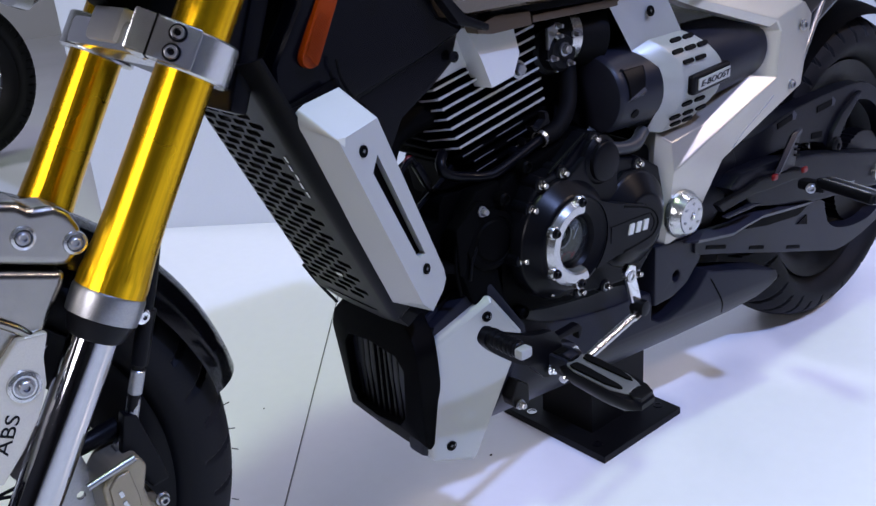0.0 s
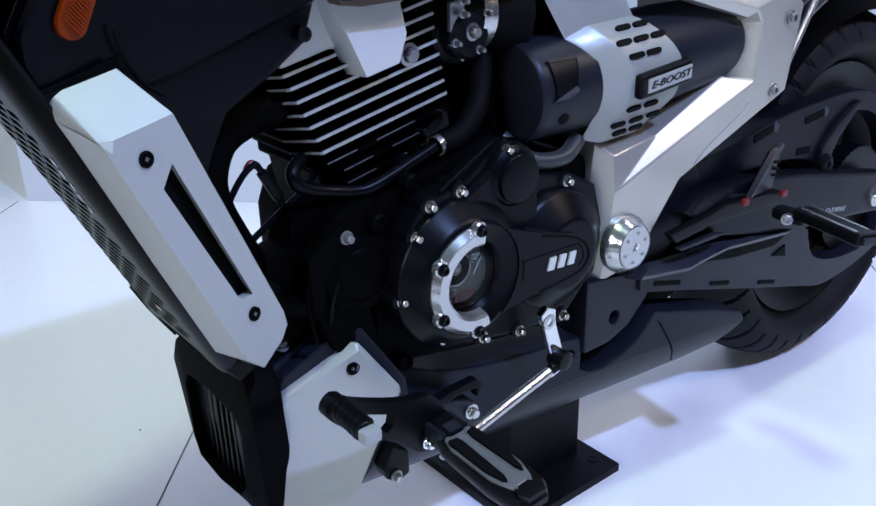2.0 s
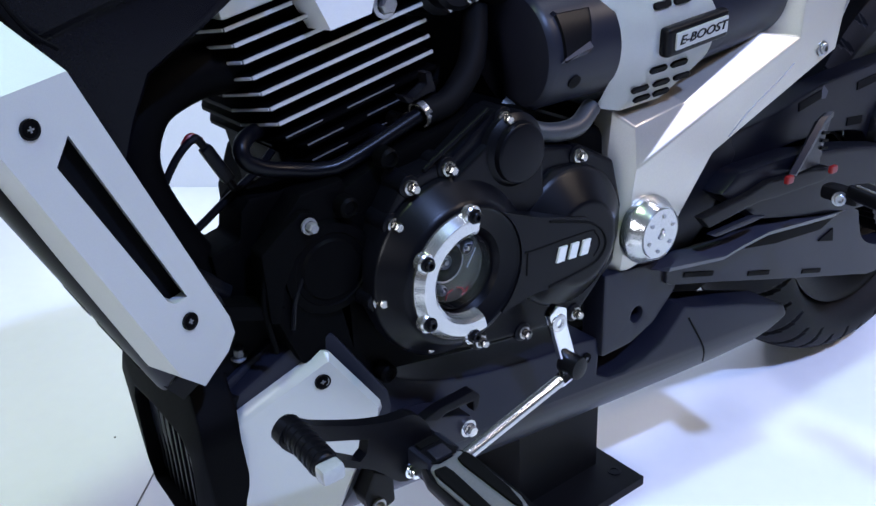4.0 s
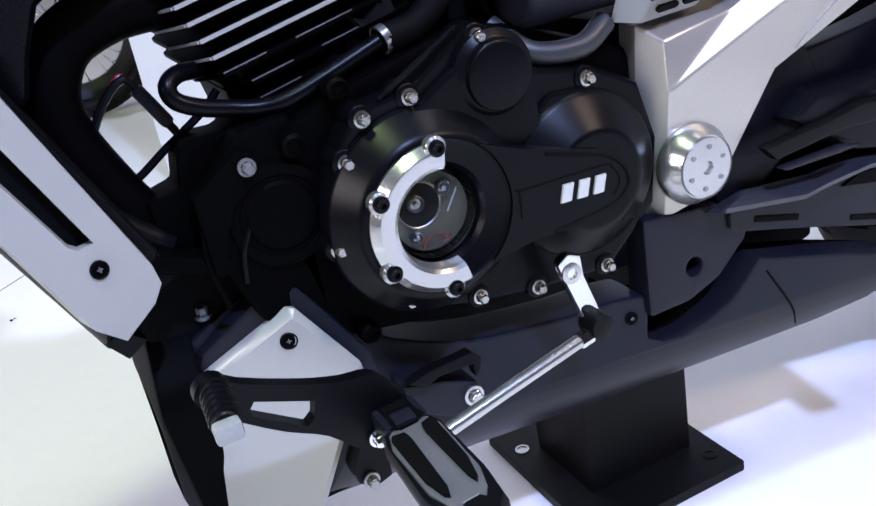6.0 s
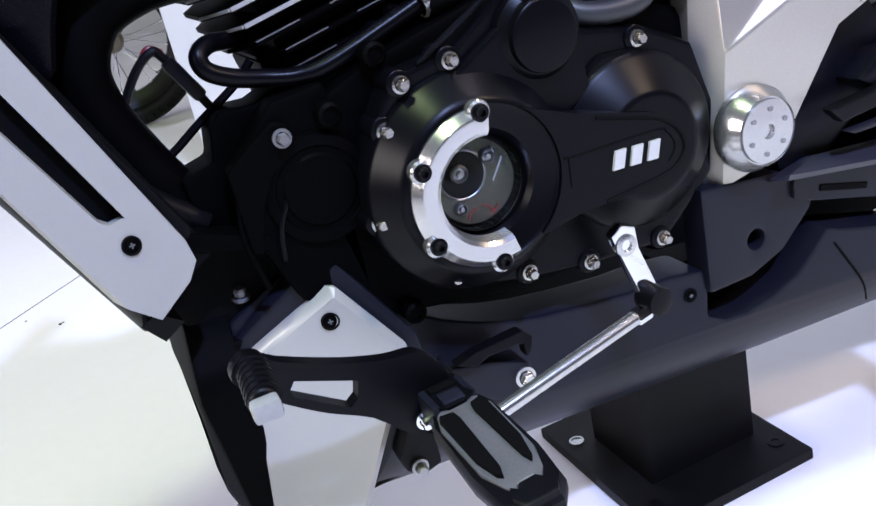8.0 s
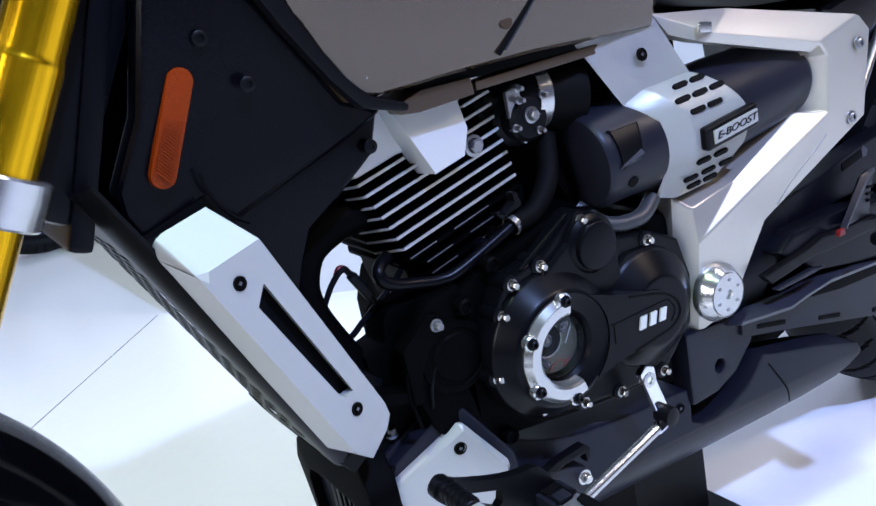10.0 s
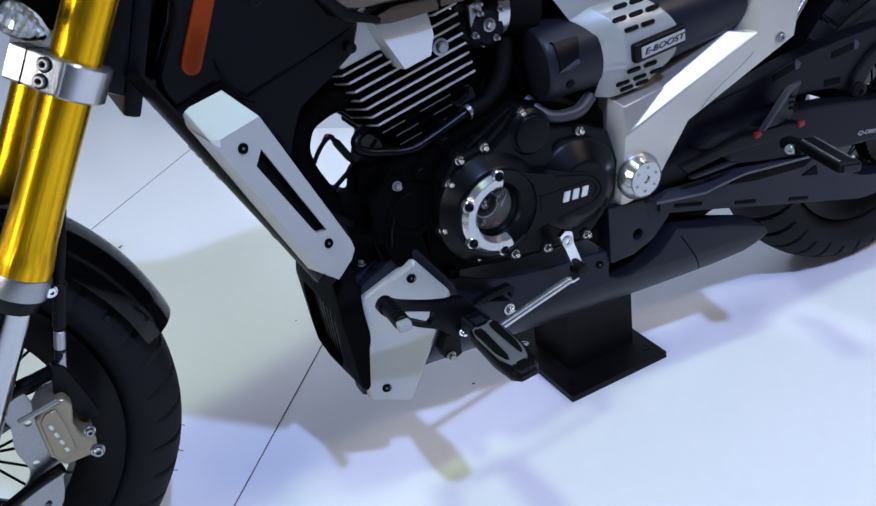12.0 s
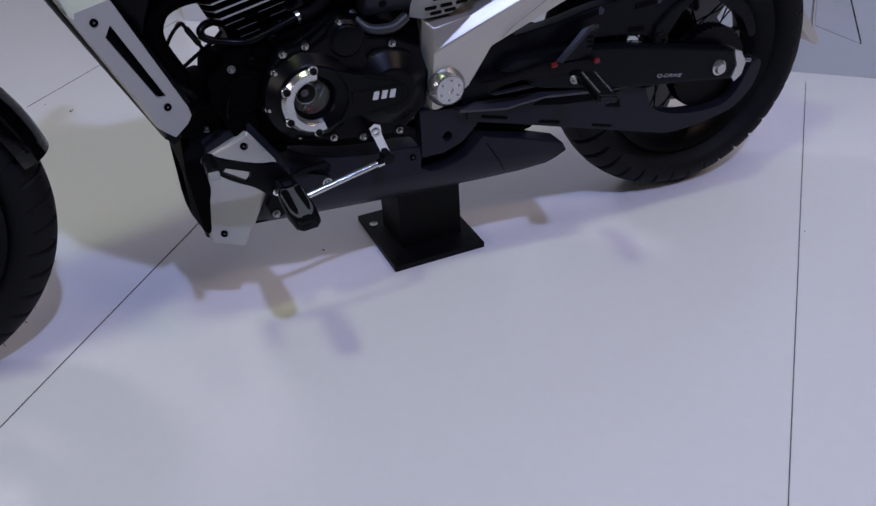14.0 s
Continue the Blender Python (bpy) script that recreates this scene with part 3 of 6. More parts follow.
part("lens_prisms", lathe([(0.0, 0.002)] + [(r + (0.0012 if k % 2 else -0.0008), 0.004 + 0.0034 * k) for k, r in enumerate((0.0105, 0.0125, 0.0140, 0.0146, 0.0148, 0.0142, 0.0132, 0.0118, 0.0100, 0.0078, 0.0056, 0.0036))] + [(0.0, 0.0455)], SIGNAL_AT, SIGNAL_WAY, 11), BRIGHT, signal, "cut prisms behind the lens", 10)
part("signal_stalk", rod((-0.720, -0.10, 0.820), (-0.734, -0.150, 0.823), 0.009, 14, None, 0.012), BLACK, signal)
for off in (0.0, 0.006, 0.012):
    part("stalk_rib", lathe([(0.0125, -0.0015), (0.0145, 0.0), (0.0125, 0.0015)], (-0.734 + 0.002 * off / 0.006, -0.138 - off, 0.823), (0.35, -0.9, -0.05), 18), BLACK, signal)
part("brake_hose", tube([(-0.742, -0.088, 0.598), (-0.762, -0.096, 0.544), (-0.783, -0.096, 0.487), (-0.806, -0.085, 0.405)], 0.0058, 10), BLACK, moto)
part("hose_guard", rod((-0.770, -0.0965, 0.520), (-0.788, -0.0945, 0.468), 0.0080, 14), BLACK, moto)
part("hose_ferrule", rod((-0.789, -0.0940, 0.464), (-0.796, -0.0900, 0.440), 0.0068, 14), STEEL, moto, "metal hose ferrule")
part("hose_sleeve", rod((-0.797, -0.088, 0.435), (-0.808, -0.085, 0.396), 0.0065, 12), STEEL, moto, "metal hose end sleeve")
part("banjo_bolt", lathe([(0.012, 0), (0.012, 0.008), (0.008, 0.009), (0.008, 0.016), (0, 0.016)], (-0.812, -0.078, 0.387), (0, -1, 0), 20), STEEL, moto)
part("clip_mount", slab((0.012, 0.012, 0.018), (-0.781, -0.095, 0.517), 0.003), BLACK, moto)

caliper = part("brake_caliper", soften(plate([(-0.850, 0.372), (-0.838, 0.386), (-0.812, 0.388), (-0.806, 0.376), (-0.813, 0.352), (-0.810, 0.335), (-0.796, 0.326), (-0.797, 0.312), (-0.808, 0.300), (-0.838, 0.300), (-0.850, 0.320)], -0.112, 0.05, (), 0), 0.005, 3, 30), TITAN, moto, "champagne-coloured radial brake caliper with raised marks")
part("caliper_face", soften(plate([(-0.845, 0.369), (-0.836, 0.379), (-0.824, 0.379), (-0.820, 0.350), (-0.820, 0.318), (-0.836, 0.307), (-0.845, 0.322)], -0.1145, 0.004, (), 0), 0.001, 1, 30), TITAN, caliper)
part("caliper_mount", plate([(-0.812, 0.425), (-0.800, 0.420), (-0.788, 0.372), (-0.782, 0.340), (-0.80, 0.338), (-0.822, 0.385)], -0.095, 0.014, (), 0.003), BLACK, caliper)
part("bridge_pin", rod((-0.864, -0.118, 0.384), (-0.818, -0.118, 0.393), 0.0034, 14), STEEL, caliper)
for p, r in (((-0.800, -0.112, 0.335), 0.0050), ((-0.800, -0.112, 0.305), 0.0062)):
    bolt(p, caliper, r, (0, -1, 0), STEEL, "", 0.008)
for k in range(4):
    part("raised_mark", slab((0.007, 0.0016, 0.004), (-0.836 + 0.002 * k, -0.1148, 0.360 - 0.012 * k), 0.0004, (0, 75, 0)), BRIGHT, caliper)
part("caliper_arm", tube([(-0.90, -0.075, 0.375), (-0.868, -0.07, 0.395), (-0.835, -0.07, 0.40), (-0.812, -0.072, 0.405)], 0.009, 10), BLACK, moto)
part("caliper_link", tube([(-0.93, -0.08, 0.25), (-0.88, -0.085, 0.272), (-0.845, -0.09, 0.285)], 0.007, 10), BLACK, moto)

# radiator with its mesh and side shroud
RAD_TOP, RAD_LOW = Vector((-0.607, 0, 0.668)), Vector((-0.484, 0, 0.408))
rad = part("radiator", mirrored(loft([[Vector((RAD_TOP.x + 0.006, y, RAD_TOP.z)) for y in (0.0, -0.0975)] + [Vector((RAD_TOP.x + 0.07, y, RAD_TOP.z + 0.02)) for y in (-0.0975, 0.0)],
                              [Vector((RAD_LOW.x + 0.006, y, RAD_LOW.z)) for y in (0.0, -0.0975)] + [Vector((RAD_LOW.x + 0.06, y, RAD_LOW.z + 0.03)) for y in (-0.0975, 0.0)]])), VOID, moto, "black radiator core")
ALONG = (RAD_LOW - RAD_TOP)
LEN = ALONG.length
ALONG.normalize()
OUT = Vector((-0.905, 0, -0.428))


def guard_point(y, s, deep=0.0):
    """A place on the radiator guard: y across, s down along it; its long edges roll back."""
    roll = max(0.0, abs(y) - 0.072)
    return RAD_TOP + ALONG * s + Vector((0, y, 0)) + OUT * (0.006 - deep - 13.0 * roll * roll)


# the guard: one moulding with rows of long holes, staggered like bricks
bm = bmesh.new()
outline = [(-0.104, -0.055), (0.104, -0.055), (0.104, LEN - 0.006), (0.085, LEN + 0.012), (-0.085, LEN + 0.012), (-0.104, LEN - 0.006)]
loops = [outline]
rows_n, pitch = 25, 0.0335
step = (LEN - 0.012) / rows_n
for i in range(rows_n):
    for j in range(-3, 4):
        y = 0.010 + (j + (0.5 if i % 2 else 0.0)) * pitch
        if y - 0.013 < -0.062 or y + 0.013 > 0.093:
            continue
        s = 0.006 + (i + 0.5) * step
        loops.append([(y + sy * (0.0098 + 0.0038 * math.cos(radians(g))), s + sy * 0.0038 * math.sin(radians(g))) for sy in (1, -1) for g in (-80, -40, 0, 40, 80)])
edges = []
for loop in loops:
    vs = [bm.verts.new((y, s, 0)) for y, s in loop]
    edges += [bm.edges.new((vs[i], vs[(i + 1) % len(vs)])) for i in range(len(vs))]
bmesh.ops.triangle_fill(bm, use_beauty=True, use_dissolve=False, edges=edges)
for y in (-0.099, -0.093, -0.086, -0.079, -0.073, 0.073, 0.079, 0.086, 0.093, 0.099):
    bmesh.ops.bisect_plane(bm, geom=bm.verts[:] + bm.edges[:] + bm.faces[:], plane_co=(y, 0, 0), plane_no=(1, 0, 0))
ext = bmesh.ops.extrude_face_region(bm, geom=bm.faces[:])
for v in ext["geom"]:
    if isinstance(v, bmesh.types.BMVert):
        v.co.z = 0.0035
for v in bm.verts:
    v.co = guard_point(v.co.x, v.co.y, v.co.z)
guard = part("radiator_guard", bm, GUARD, rad, "black moulded radiator guard with staggered long holes", 35)
for s in range(5):
    part("guard_mark", slab((0.0012, 0.0030, 0.0080), guard_point(-0.064 + 0.002 * (s % 2), 0.060 + 0.012 * s, -0.0008), 0.0003, (0, -25.3, 0)), BRIGHT, guard, "plain silver mark")
part("guard_mark", slab((0.0012, 0.012, 0.0048), guard_point(-0.012, LEN * 0.855, -0.0008), 0.0004, (0, -25.3, 0)), BRIGHT, guard, "plain silver mark")
part("guard_lip", loft([[guard_point(y, LEN + 0.006, d) + Vector((dx, 0, dz)) for d, dx, dz in ((-0.001, 0, 0), (-0.001, 0.012, -0.016), (0.012, 0.016, -0.012), (0.012, 0.0, 0.0))] for y in (-0.090, -0.045, 0.0, 0.045, 0.090)]), BLACK, guard)
part("drain_tube", tube([(-0.497, 0.088, 0.425), (-0.484, 0.080, 0.398), (-0.465, 0.070, 0.366)], 0.0022, 8), BLACK, moto)

shroud_y = through_three((-0.60, -0.098, 0.70), (-0.384, -0.100, 0.684), (-0.51, -0.108, 0.83))
def eased(points, steps=3):
    """The same outline with its corners drawn round."""
    n = len(points)
    out = []
    for i in range(n):
        p0, p1, p2, p3 = (Vector((*points[(i + k) % n], 0)) for k in (-1, 0, 1, 2))
        for s in range(steps):
            t = s / steps
            q = 0.5 * (2 * p1 + (p2 - p0) * t + (2 * p0 - 5 * p1 + 4 * p2 - p3) * t * t + (3 * p1 - p0 - 3 * p2 + p3) * t ** 3)
            out.append((q.x, q.y))
    return out


def bulged(bm, amount, cx, half, cuts=9):
    """Cuts a panel into strips and bows it outwards, so that light rolls over it."""
    lo, hi = min(v.co.x for v in bm.verts), max(v.co.x for v in bm.verts)
    zl, zh = min(v.co.z for v in bm.verts), max(v.co.z for v in bm.verts)
    for k in range(1, cuts):
        bmesh.ops.bisect_plane(bm, geom=bm.verts[:] + bm.edges[:] + bm.faces[:], plane_co=(lo + (hi - lo) * k / cuts, 0, 0), plane_no=(1, 0, 0.35))
        bmesh.ops.bisect_plane(bm, geom=bm.verts[:] + bm.edges[:] + bm.faces[:], plane_co=(0, 0, zl + (zh - zl) * k / cuts), plane_no=(0, 0, 1))
    co, no = Vector((-0.510, 0, 0.668)), Vector((-0.30, 0, 0.95))
    for off in (0.0, 0.006):
        bmesh.ops.bisect_plane(bm, geom=bm.verts[:] + bm.edges[:] + bm.faces[:], plane_co=co - no * off, plane_no=no)
    for v in bm.verts:
        if (v.co - co).dot(no) < -0.003 and v.co.x > -0.535:
            v.co.y += 0.007
        u = max(-1, min(1, (v.co.x + 0.35 * (v.co.z - 0.72) - cx) / half))
        v.co.y -= amount * math.cos(u * math.pi / 2) ** 1.5 - amount * 0.5
    return bm


bm = plate([(-0.520, 0.96), (-0.548, 0.86), (-0.575, 0.762), (-0.604, 0.709), (-0.604, 0.688), (-0.594, 0.660), (-0.540, 0.640), (-0.500, 0.600), (-0.490, 0.562), (-0.476, 0.575), (-0.468, 0.600), (-0.455, 0.628), (-0.415, 0.652), (-0.378, 0.675), (-0.363, 0.714), (-0.402, 0.733), (-0.425, 0.774), (-0.460, 0.825), (-0.486, 0.860), (-0.48, 0.96)], shroud_y, 0.03, (), 0.0)
soften(bm, 0.008, 3, 60)
shroud = part("shroud", bulged(bm, 0.012, -0.475, 0.14), SHROUD, moto, "satin black radiator shroud", 30)
bm = plate([(-0.520, 0.96), (-0.575, 0.762), (-0.604, 0.709), (-0.594, 0.660), (-0.500, 0.60), (-0.378, 0.675), (-0.363, 0.714), (-0.425, 0.774), (-0.48, 0.96)], 0.075, 0.025, (), 0.006)
part("shroud_far", bm, BLACK, moto)

part("shroud_seam", tube([(-0.541, -0.106, 0.708), (-0.538, -0.106, 0.690), (-0.526, -0.105, 0.668), (-0.512, -0.105, 0.656)], 0.0016, 6), VOID, shroud)
part("steering_column", slab((0.075, 0.15, 0.36), (-0.575, 0.0, 0.86), 0.012, (0, 31, 0)), BLACK, moto)
part("radiator_tank_side", slab((0.020, 0.16, 0.26), (-0.592, 0.0, 0.79), 0.006, (0, 22, 0)), BLACK, moto)
for p in ((-0.514, -0.113, 0.808), (-0.487, -0.116, 0.766), (-0.384, -0.100, 0.684)):
    part("shroud_screw", lathe([(0.0064, 0), (0.0064, 0.0015), (0.0052, 0.0024), (0.0030, 0.0024), (0.0030, 0.0010), (0, 0.0010)], p, (0, -1, 0), 20), BLACK, shroud)
LEAN = math.radians(25.5)


def capsule(cx, cz, half, r, n=10):
    """Outline of a long pill, leaning like the shroud's front edge."""
    pts = [(r * math.cos(radians(k * 180 / n)), half + r * math.sin(radians(k * 180 / n))) for k in range(n + 1)]
    pts += [(-x, -z) for x, z in pts]
    return [(cx + x * math.cos(LEAN) + z * math.sin(LEAN), cz - x * math.sin(LEAN) + z * math.cos(LEAN)) for x, z in pts]


refl = part("side_reflector", plate(capsule(-0.5525, 0.747, 0.037, 0.0105), lambda x, z: shroud_y(x, z) - 0.006, 0.010, (), 0.002), AMBER, moto, "amber side reflector")
bm = bmesh.new()
for k in range(30):
    slab((0.0165, 0.0012, 0.0012), Vector((-0.5525, shroud_y(-0.5525, 0.747) - 0.0062, 0.747)) + Vector((math.sin(LEAN), 0, math.cos(LEAN))) * (-0.038 + 0.0026 * k), 0, (0, 25.5 + 28, 0), bm)
part("reflector_ribs", bm, AMBER, refl, "", 0)

# silver radiator side cover
COWL_OUT = (Vector((-0.517, -0.131, 0.648)) - Vector((-0.578, -0.150, 0.640))).cross(Vector((-0.441, -0.124, 0.455)) - Vector((-0.578, -0.150, 0.640))).normalized()
COWL_OUT = COWL_OUT if COWL_OUT.y < 0 else -COWL_OUT
cowl_y = through_three((-0.578, -0.150, 0.640), (-0.517, -0.131, 0.648), (-0.441, -0.124, 0.455))
bm = bmesh.new()
main = [(-0.578, 0.640), (-0.517, 0.648), (-0.484, 0.565), (-0.440, 0.458), (-0.438, 0.445), (-0.446, 0.434), (-0.470, 0.419), (-0.486, 0.434)]
slot = [(-0.525, 0.613), (-0.536, 0.597), (-0.485, 0.490), (-0.480, 0.486), (-0.470, 0.487)]
cowl = plate(main, cowl_y, 0.010, (slot,), 0, bm)
a, L, R, g = (-0.597, -0.100, 0.662), (-0.578, cowl_y(-0.578, 0.640), 0.640), (-0.486, cowl_y(-0.486, 0.434), 0.434), (-0.470, cowl_y(-0.470, 0.419), 0.419)
b, c, d = (-0.583, -0.103, 0.671), (-0.546, -0.112, 0.682), (-0.517, cowl_y(-0.517, 0.648), 0.648)
gl = (-0.494, -0.094, 0.426)
for quad in ((a, b, c, d, L), (a, L, R, gl), (gl, R, g)):
    bm.faces.new([bm.verts.new(p) for p in quad])
bmesh.ops.remove_doubles(bm, verts=bm.verts, dist=0.0004)
bmesh.ops.dissolve_limit(bm, angle_limit=radians(1.0), verts=bm.verts[:], edges=bm.edges[:])
rim = [ed for ed in bm.edges if all(min(abs(v.co.x - x) + abs(v.co.z - z) for x, z in slot) < 0.001 for v in ed.verts)]
outer = [ed for ed in bm.edges if ed not in rim and len(ed.link_faces) == 2 and ed.calc_face_angle(0) > radians(12) and ed.calc_length() > 0.012]
ridge = [ed for ed in outer if any((v.co - Vector(L)).length < 0.001 for v in ed.verts)]
bmesh.ops.bevel(bm, geom=ridge, offset=0.0105, segments=6, profile=0.5, affect="EDGES", clamp_overlap=True)
outer = [ed for ed in outer if ed.is_valid and ed not in ridge and len(ed.link_faces) == 2 and ed.calc_face_angle(0) > radians(14)]
bmesh.ops.bevel(bm, geom=outer, offset=0.0035, segments=3, profile=0.5, affect="EDGES", clamp_overlap=True)
cowl = part("radiator_side_cover", bm, SILVER, moto, "satin silver radiator side cover with a long slot", 32)
part("slot_backing", plate([(-0.556, 0.635), (-0.517, 0.635), (-0.445, 0.46), (-0.478, 0.44)], lambda x, z: cowl_y(x, z) + 0.012, 0.02, (), 0), VOID, cowl)
part("cover_edge", plate([(-0.598, 0.668), (-0.575, 0.672), (-0.50, 0.60), (-0.433, 0.460), (-0.438, 0.440), (-0.472, 0.421), (-0.494, 0.430)], -0.100, 0.02, (), 0.003), BLACK, cowl)
for p in ((-0.546, 0.622), (-0.472, 0.470)):
    sunk_screw(Vector((p[0], cowl_y(*p), p[1])) + COWL_OUT * 0.0006, cowl, 0.0062, COWL_OUT)

# belly pan with its vented nose
belly_y = through_three((-0.356, -0.096, 0.383), (-0.313, -0.112, 0.321), (-0.444, -0.073, 0.185))
pan_y = through_three((-0.070, -0.118, 0.276), (-0.319, -0.090, 0.203), (-0.43, -0.068, 0.300))


def tucked(z):
    """How far the pan's side curves in under itself."""
    return 8.0 * max(0.0, 0.245 - z) ** 2


bm = plate(eased([(-0.455, 0.345), (-0.44, 0.362), (-0.362, 0.402), (-0.345, 0.395), (-0.331, 0.380), (-0.317, 0.354), (-0.291, 0.331), (-0.252, 0.310), (-0.199, 0.297), (-0.120, 0.291), (-0.050, 0.289), (-0.052, 0.247), (-0.016, 0.238), (0.036, 0.256), (0.067, 0.287), (0.086, 0.284), (0.227, 0.246), (0.217, 0.214), (0.147, 0.192), (-0.127, 0.176), (-0.372, 0.175), (-0.430, 0.178), (-0.452, 0.22)], 2), pan_y, 0.05, (), 0.006)
for z in (0.235, 0.225, 0.214, 0.203, 0.192):
    bmesh.ops.bisect_plane(bm, geom=bm.verts[:] + bm.edges[:] + bm.faces[:], plane_co=(0, 0, z), plane_no=(0, 0, 1))
for v in bm.verts:
    v.co.y = min(-0.004, v.co.y + tucked(v.co.z))
pan = part("belly_pan", mirrored(bm), DARK, moto, "charcoal belly pan")
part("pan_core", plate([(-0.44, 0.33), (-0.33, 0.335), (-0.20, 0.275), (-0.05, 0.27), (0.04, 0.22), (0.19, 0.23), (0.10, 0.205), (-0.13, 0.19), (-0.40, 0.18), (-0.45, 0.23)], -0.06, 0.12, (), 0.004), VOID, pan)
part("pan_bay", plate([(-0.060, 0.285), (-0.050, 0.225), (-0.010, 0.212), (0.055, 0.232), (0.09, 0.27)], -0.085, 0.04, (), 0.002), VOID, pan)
part("pan_seam", tube([(x, pan_y(x, z) + tucked(z) - 0.0003, z) for x, z in ((0.075, 0.274), (0.093, 0.242), (0.103, 0.224), (0.114, 0.202))], 0.0010, 6), VOID, pan)
part("cover_surround", plate([(-0.362, 0.406), (-0.345, 0.399), (-0.305, 0.333), (-0.303, 0.316), (-0.335, 0.250), (-0.395, 0.170), (-0.454, 0.186), (-0.444, 0.302), (-0.457, 0.337)], lambda x, z: belly_y(x, z) - 0.001, 0.03, (), 0.005), DARK, pan)
nose = bmesh.new()
outline = [(0.0, 0.400), (-0.050, 0.388), (-0.084, 0.352), (-0.090, 0.330), (-0.082, 0.205), (-0.070, 0.178), (-0.050, 0.162), (0.0, 0.156)]


def nose_x(y, z):
    return -0.470 + 0.6 * y * y + max(0, 0.22 - z) * 0.8 + max(0, z - 0.34) * 0.25


full = outline + [(-y, z) for y, z in outline[-2:0:-1]]
hole = [(0.0, 0.334), (-0.050, 0.328), (-0.063, 0.312), (-0.058, 0.246), (-0.046, 0.230), (0.0, 0.226), (0.044, 0.230), (0.054, 0.246), (0.058, 0.312), (0.048, 0.328)]
front = [[nose.verts.new((nose_x(y, z), y, z)) for y, z in loop] for loop in (full, hole)]
es = [nose.edges.new((vs[i], vs[(i + 1) % len(vs)])) for vs in front for i in range(len(vs))]
got = bmesh.ops.triangle_fill(nose, use_beauty=True, edges=es)
ext = bmesh.ops.extrude_face_region(nose, geom=[f for f in got["geom"] if isinstance(f, bmesh.types.BMFace)])
bmesh.ops.translate(nose, verts=[v for v in ext["geom"] if isinstance(v, bmesh.types.BMVert)], vec=(0.034, 0, 0))
soften(nose, 0.004, 2, 40)
nose = part("pan_nose", nose, CASE, moto, "black belly nose with a vertical-slat vent", 35)
part("vent_backing", slab((0.012, 0.15, 0.17), (-0.428, 0, 0.275), 0), VOID, nose)
for k in range(9):
    y = -0.048 + 0.012 * k
    part("vent_slat", slab((0.018, 0.0048, 0.122), (nose_x(y, 0.27) + 0.022, y, 0.274), 0.001), BLACK, nose)

sc = part("belly_side_cover", soften(plate([(-0.358, 0.387), (-0.352, 0.385), (-0.316, 0.330), (-0.315, 0.322), (-0.388, 0.167), (-0.394, 0.164), (-0.448, 0.180), (-0.437, 0.305), (-0.4435, 0.338)], lambda x, z: belly_y(x, z) - 0.012, 0.03, (), 0), 0.0065, 1, 50), SILVER, moto, "satin silver belly side cover")
for p in ((-0.363, 0.363), (-0.423, 0.198)):
    sunk_screw((p[0], belly_y(*p) - 0.0122, p[1]), sc, 0.0068, (-0.2, -1, 0))

# engine
block = part("crankcase", plate([(-0.345, 0.420), (-0.345, 0.475), (-0.330, 0.515), (-0.290, 0.530), (-0.200, 0.552), (-0.140, 0.548), (-0.030, 0.505), (-0.005, 0.44), (-0.020, 0.36), (-0.090, 0.325), (-0.20, 0.322), (-0.330, 0.345)], -0.098, 0.196, (), 0.010), CASE, moto, "matt black engine crankcase")
part("case_front", plate([(-0.398, 0.440), (-0.392, 0.480), (-0.384, 0.498), (-0.360, 0.522), (-0.320, 0.526), (-0.320, 0.345), (-0.375, 0.38)], -0.098, 0.035, (), 0.006), CASE, block)
cover = part("clutch_cover", plate([(-0.186, 0.558), (-0.168, 0.555), (-0.145, 0.533), (-0.132, 0.513), (-0.080, 0.502), (-0.040, 0.480), (-0.026, 0.43), (-0.034, 0.372), (-0.086, 0.329), (-0.150, 0.334), (-0.215, 0.344), (-0.266, 0.358), (-0.304, 0.388), (-0.319, 0.424), (-0.315, 0.465), (-0.302, 0.492), (-0.282, 0.520), (-0.236, 0.526)], -0.122, 0.03, (), 0.005), ENGINE, moto, "matt black clutch cover")
part("cover_field", soften(plate([(-0.270, 0.488), (-0.255, 0.503), (-0.184, 0.5425), (-0.166, 0.546), (-0.150, 0.537), (-0.141, 0.515), (-0.138, 0.472), (-0.160, 0.458), (-0.200, 0.466), (-0.240, 0.462)], -0.1300, 0.014, (), 0), 0.0035, 2, 40), ENGINE, cover, "", 25)
part("cover_step", soften(plate([(-0.146, 0.462), (-0.137, 0.484), (-0.124, 0.492), (-0.090, 0.490), (-0.070, 0.470), (-0.110, 0.440)], -0.1270, 0.012, (), 0), 0.003, 2, 40), ENGINE, cover, "", 25)
WIN = Vector((-0.241, -0.122, 0.434))
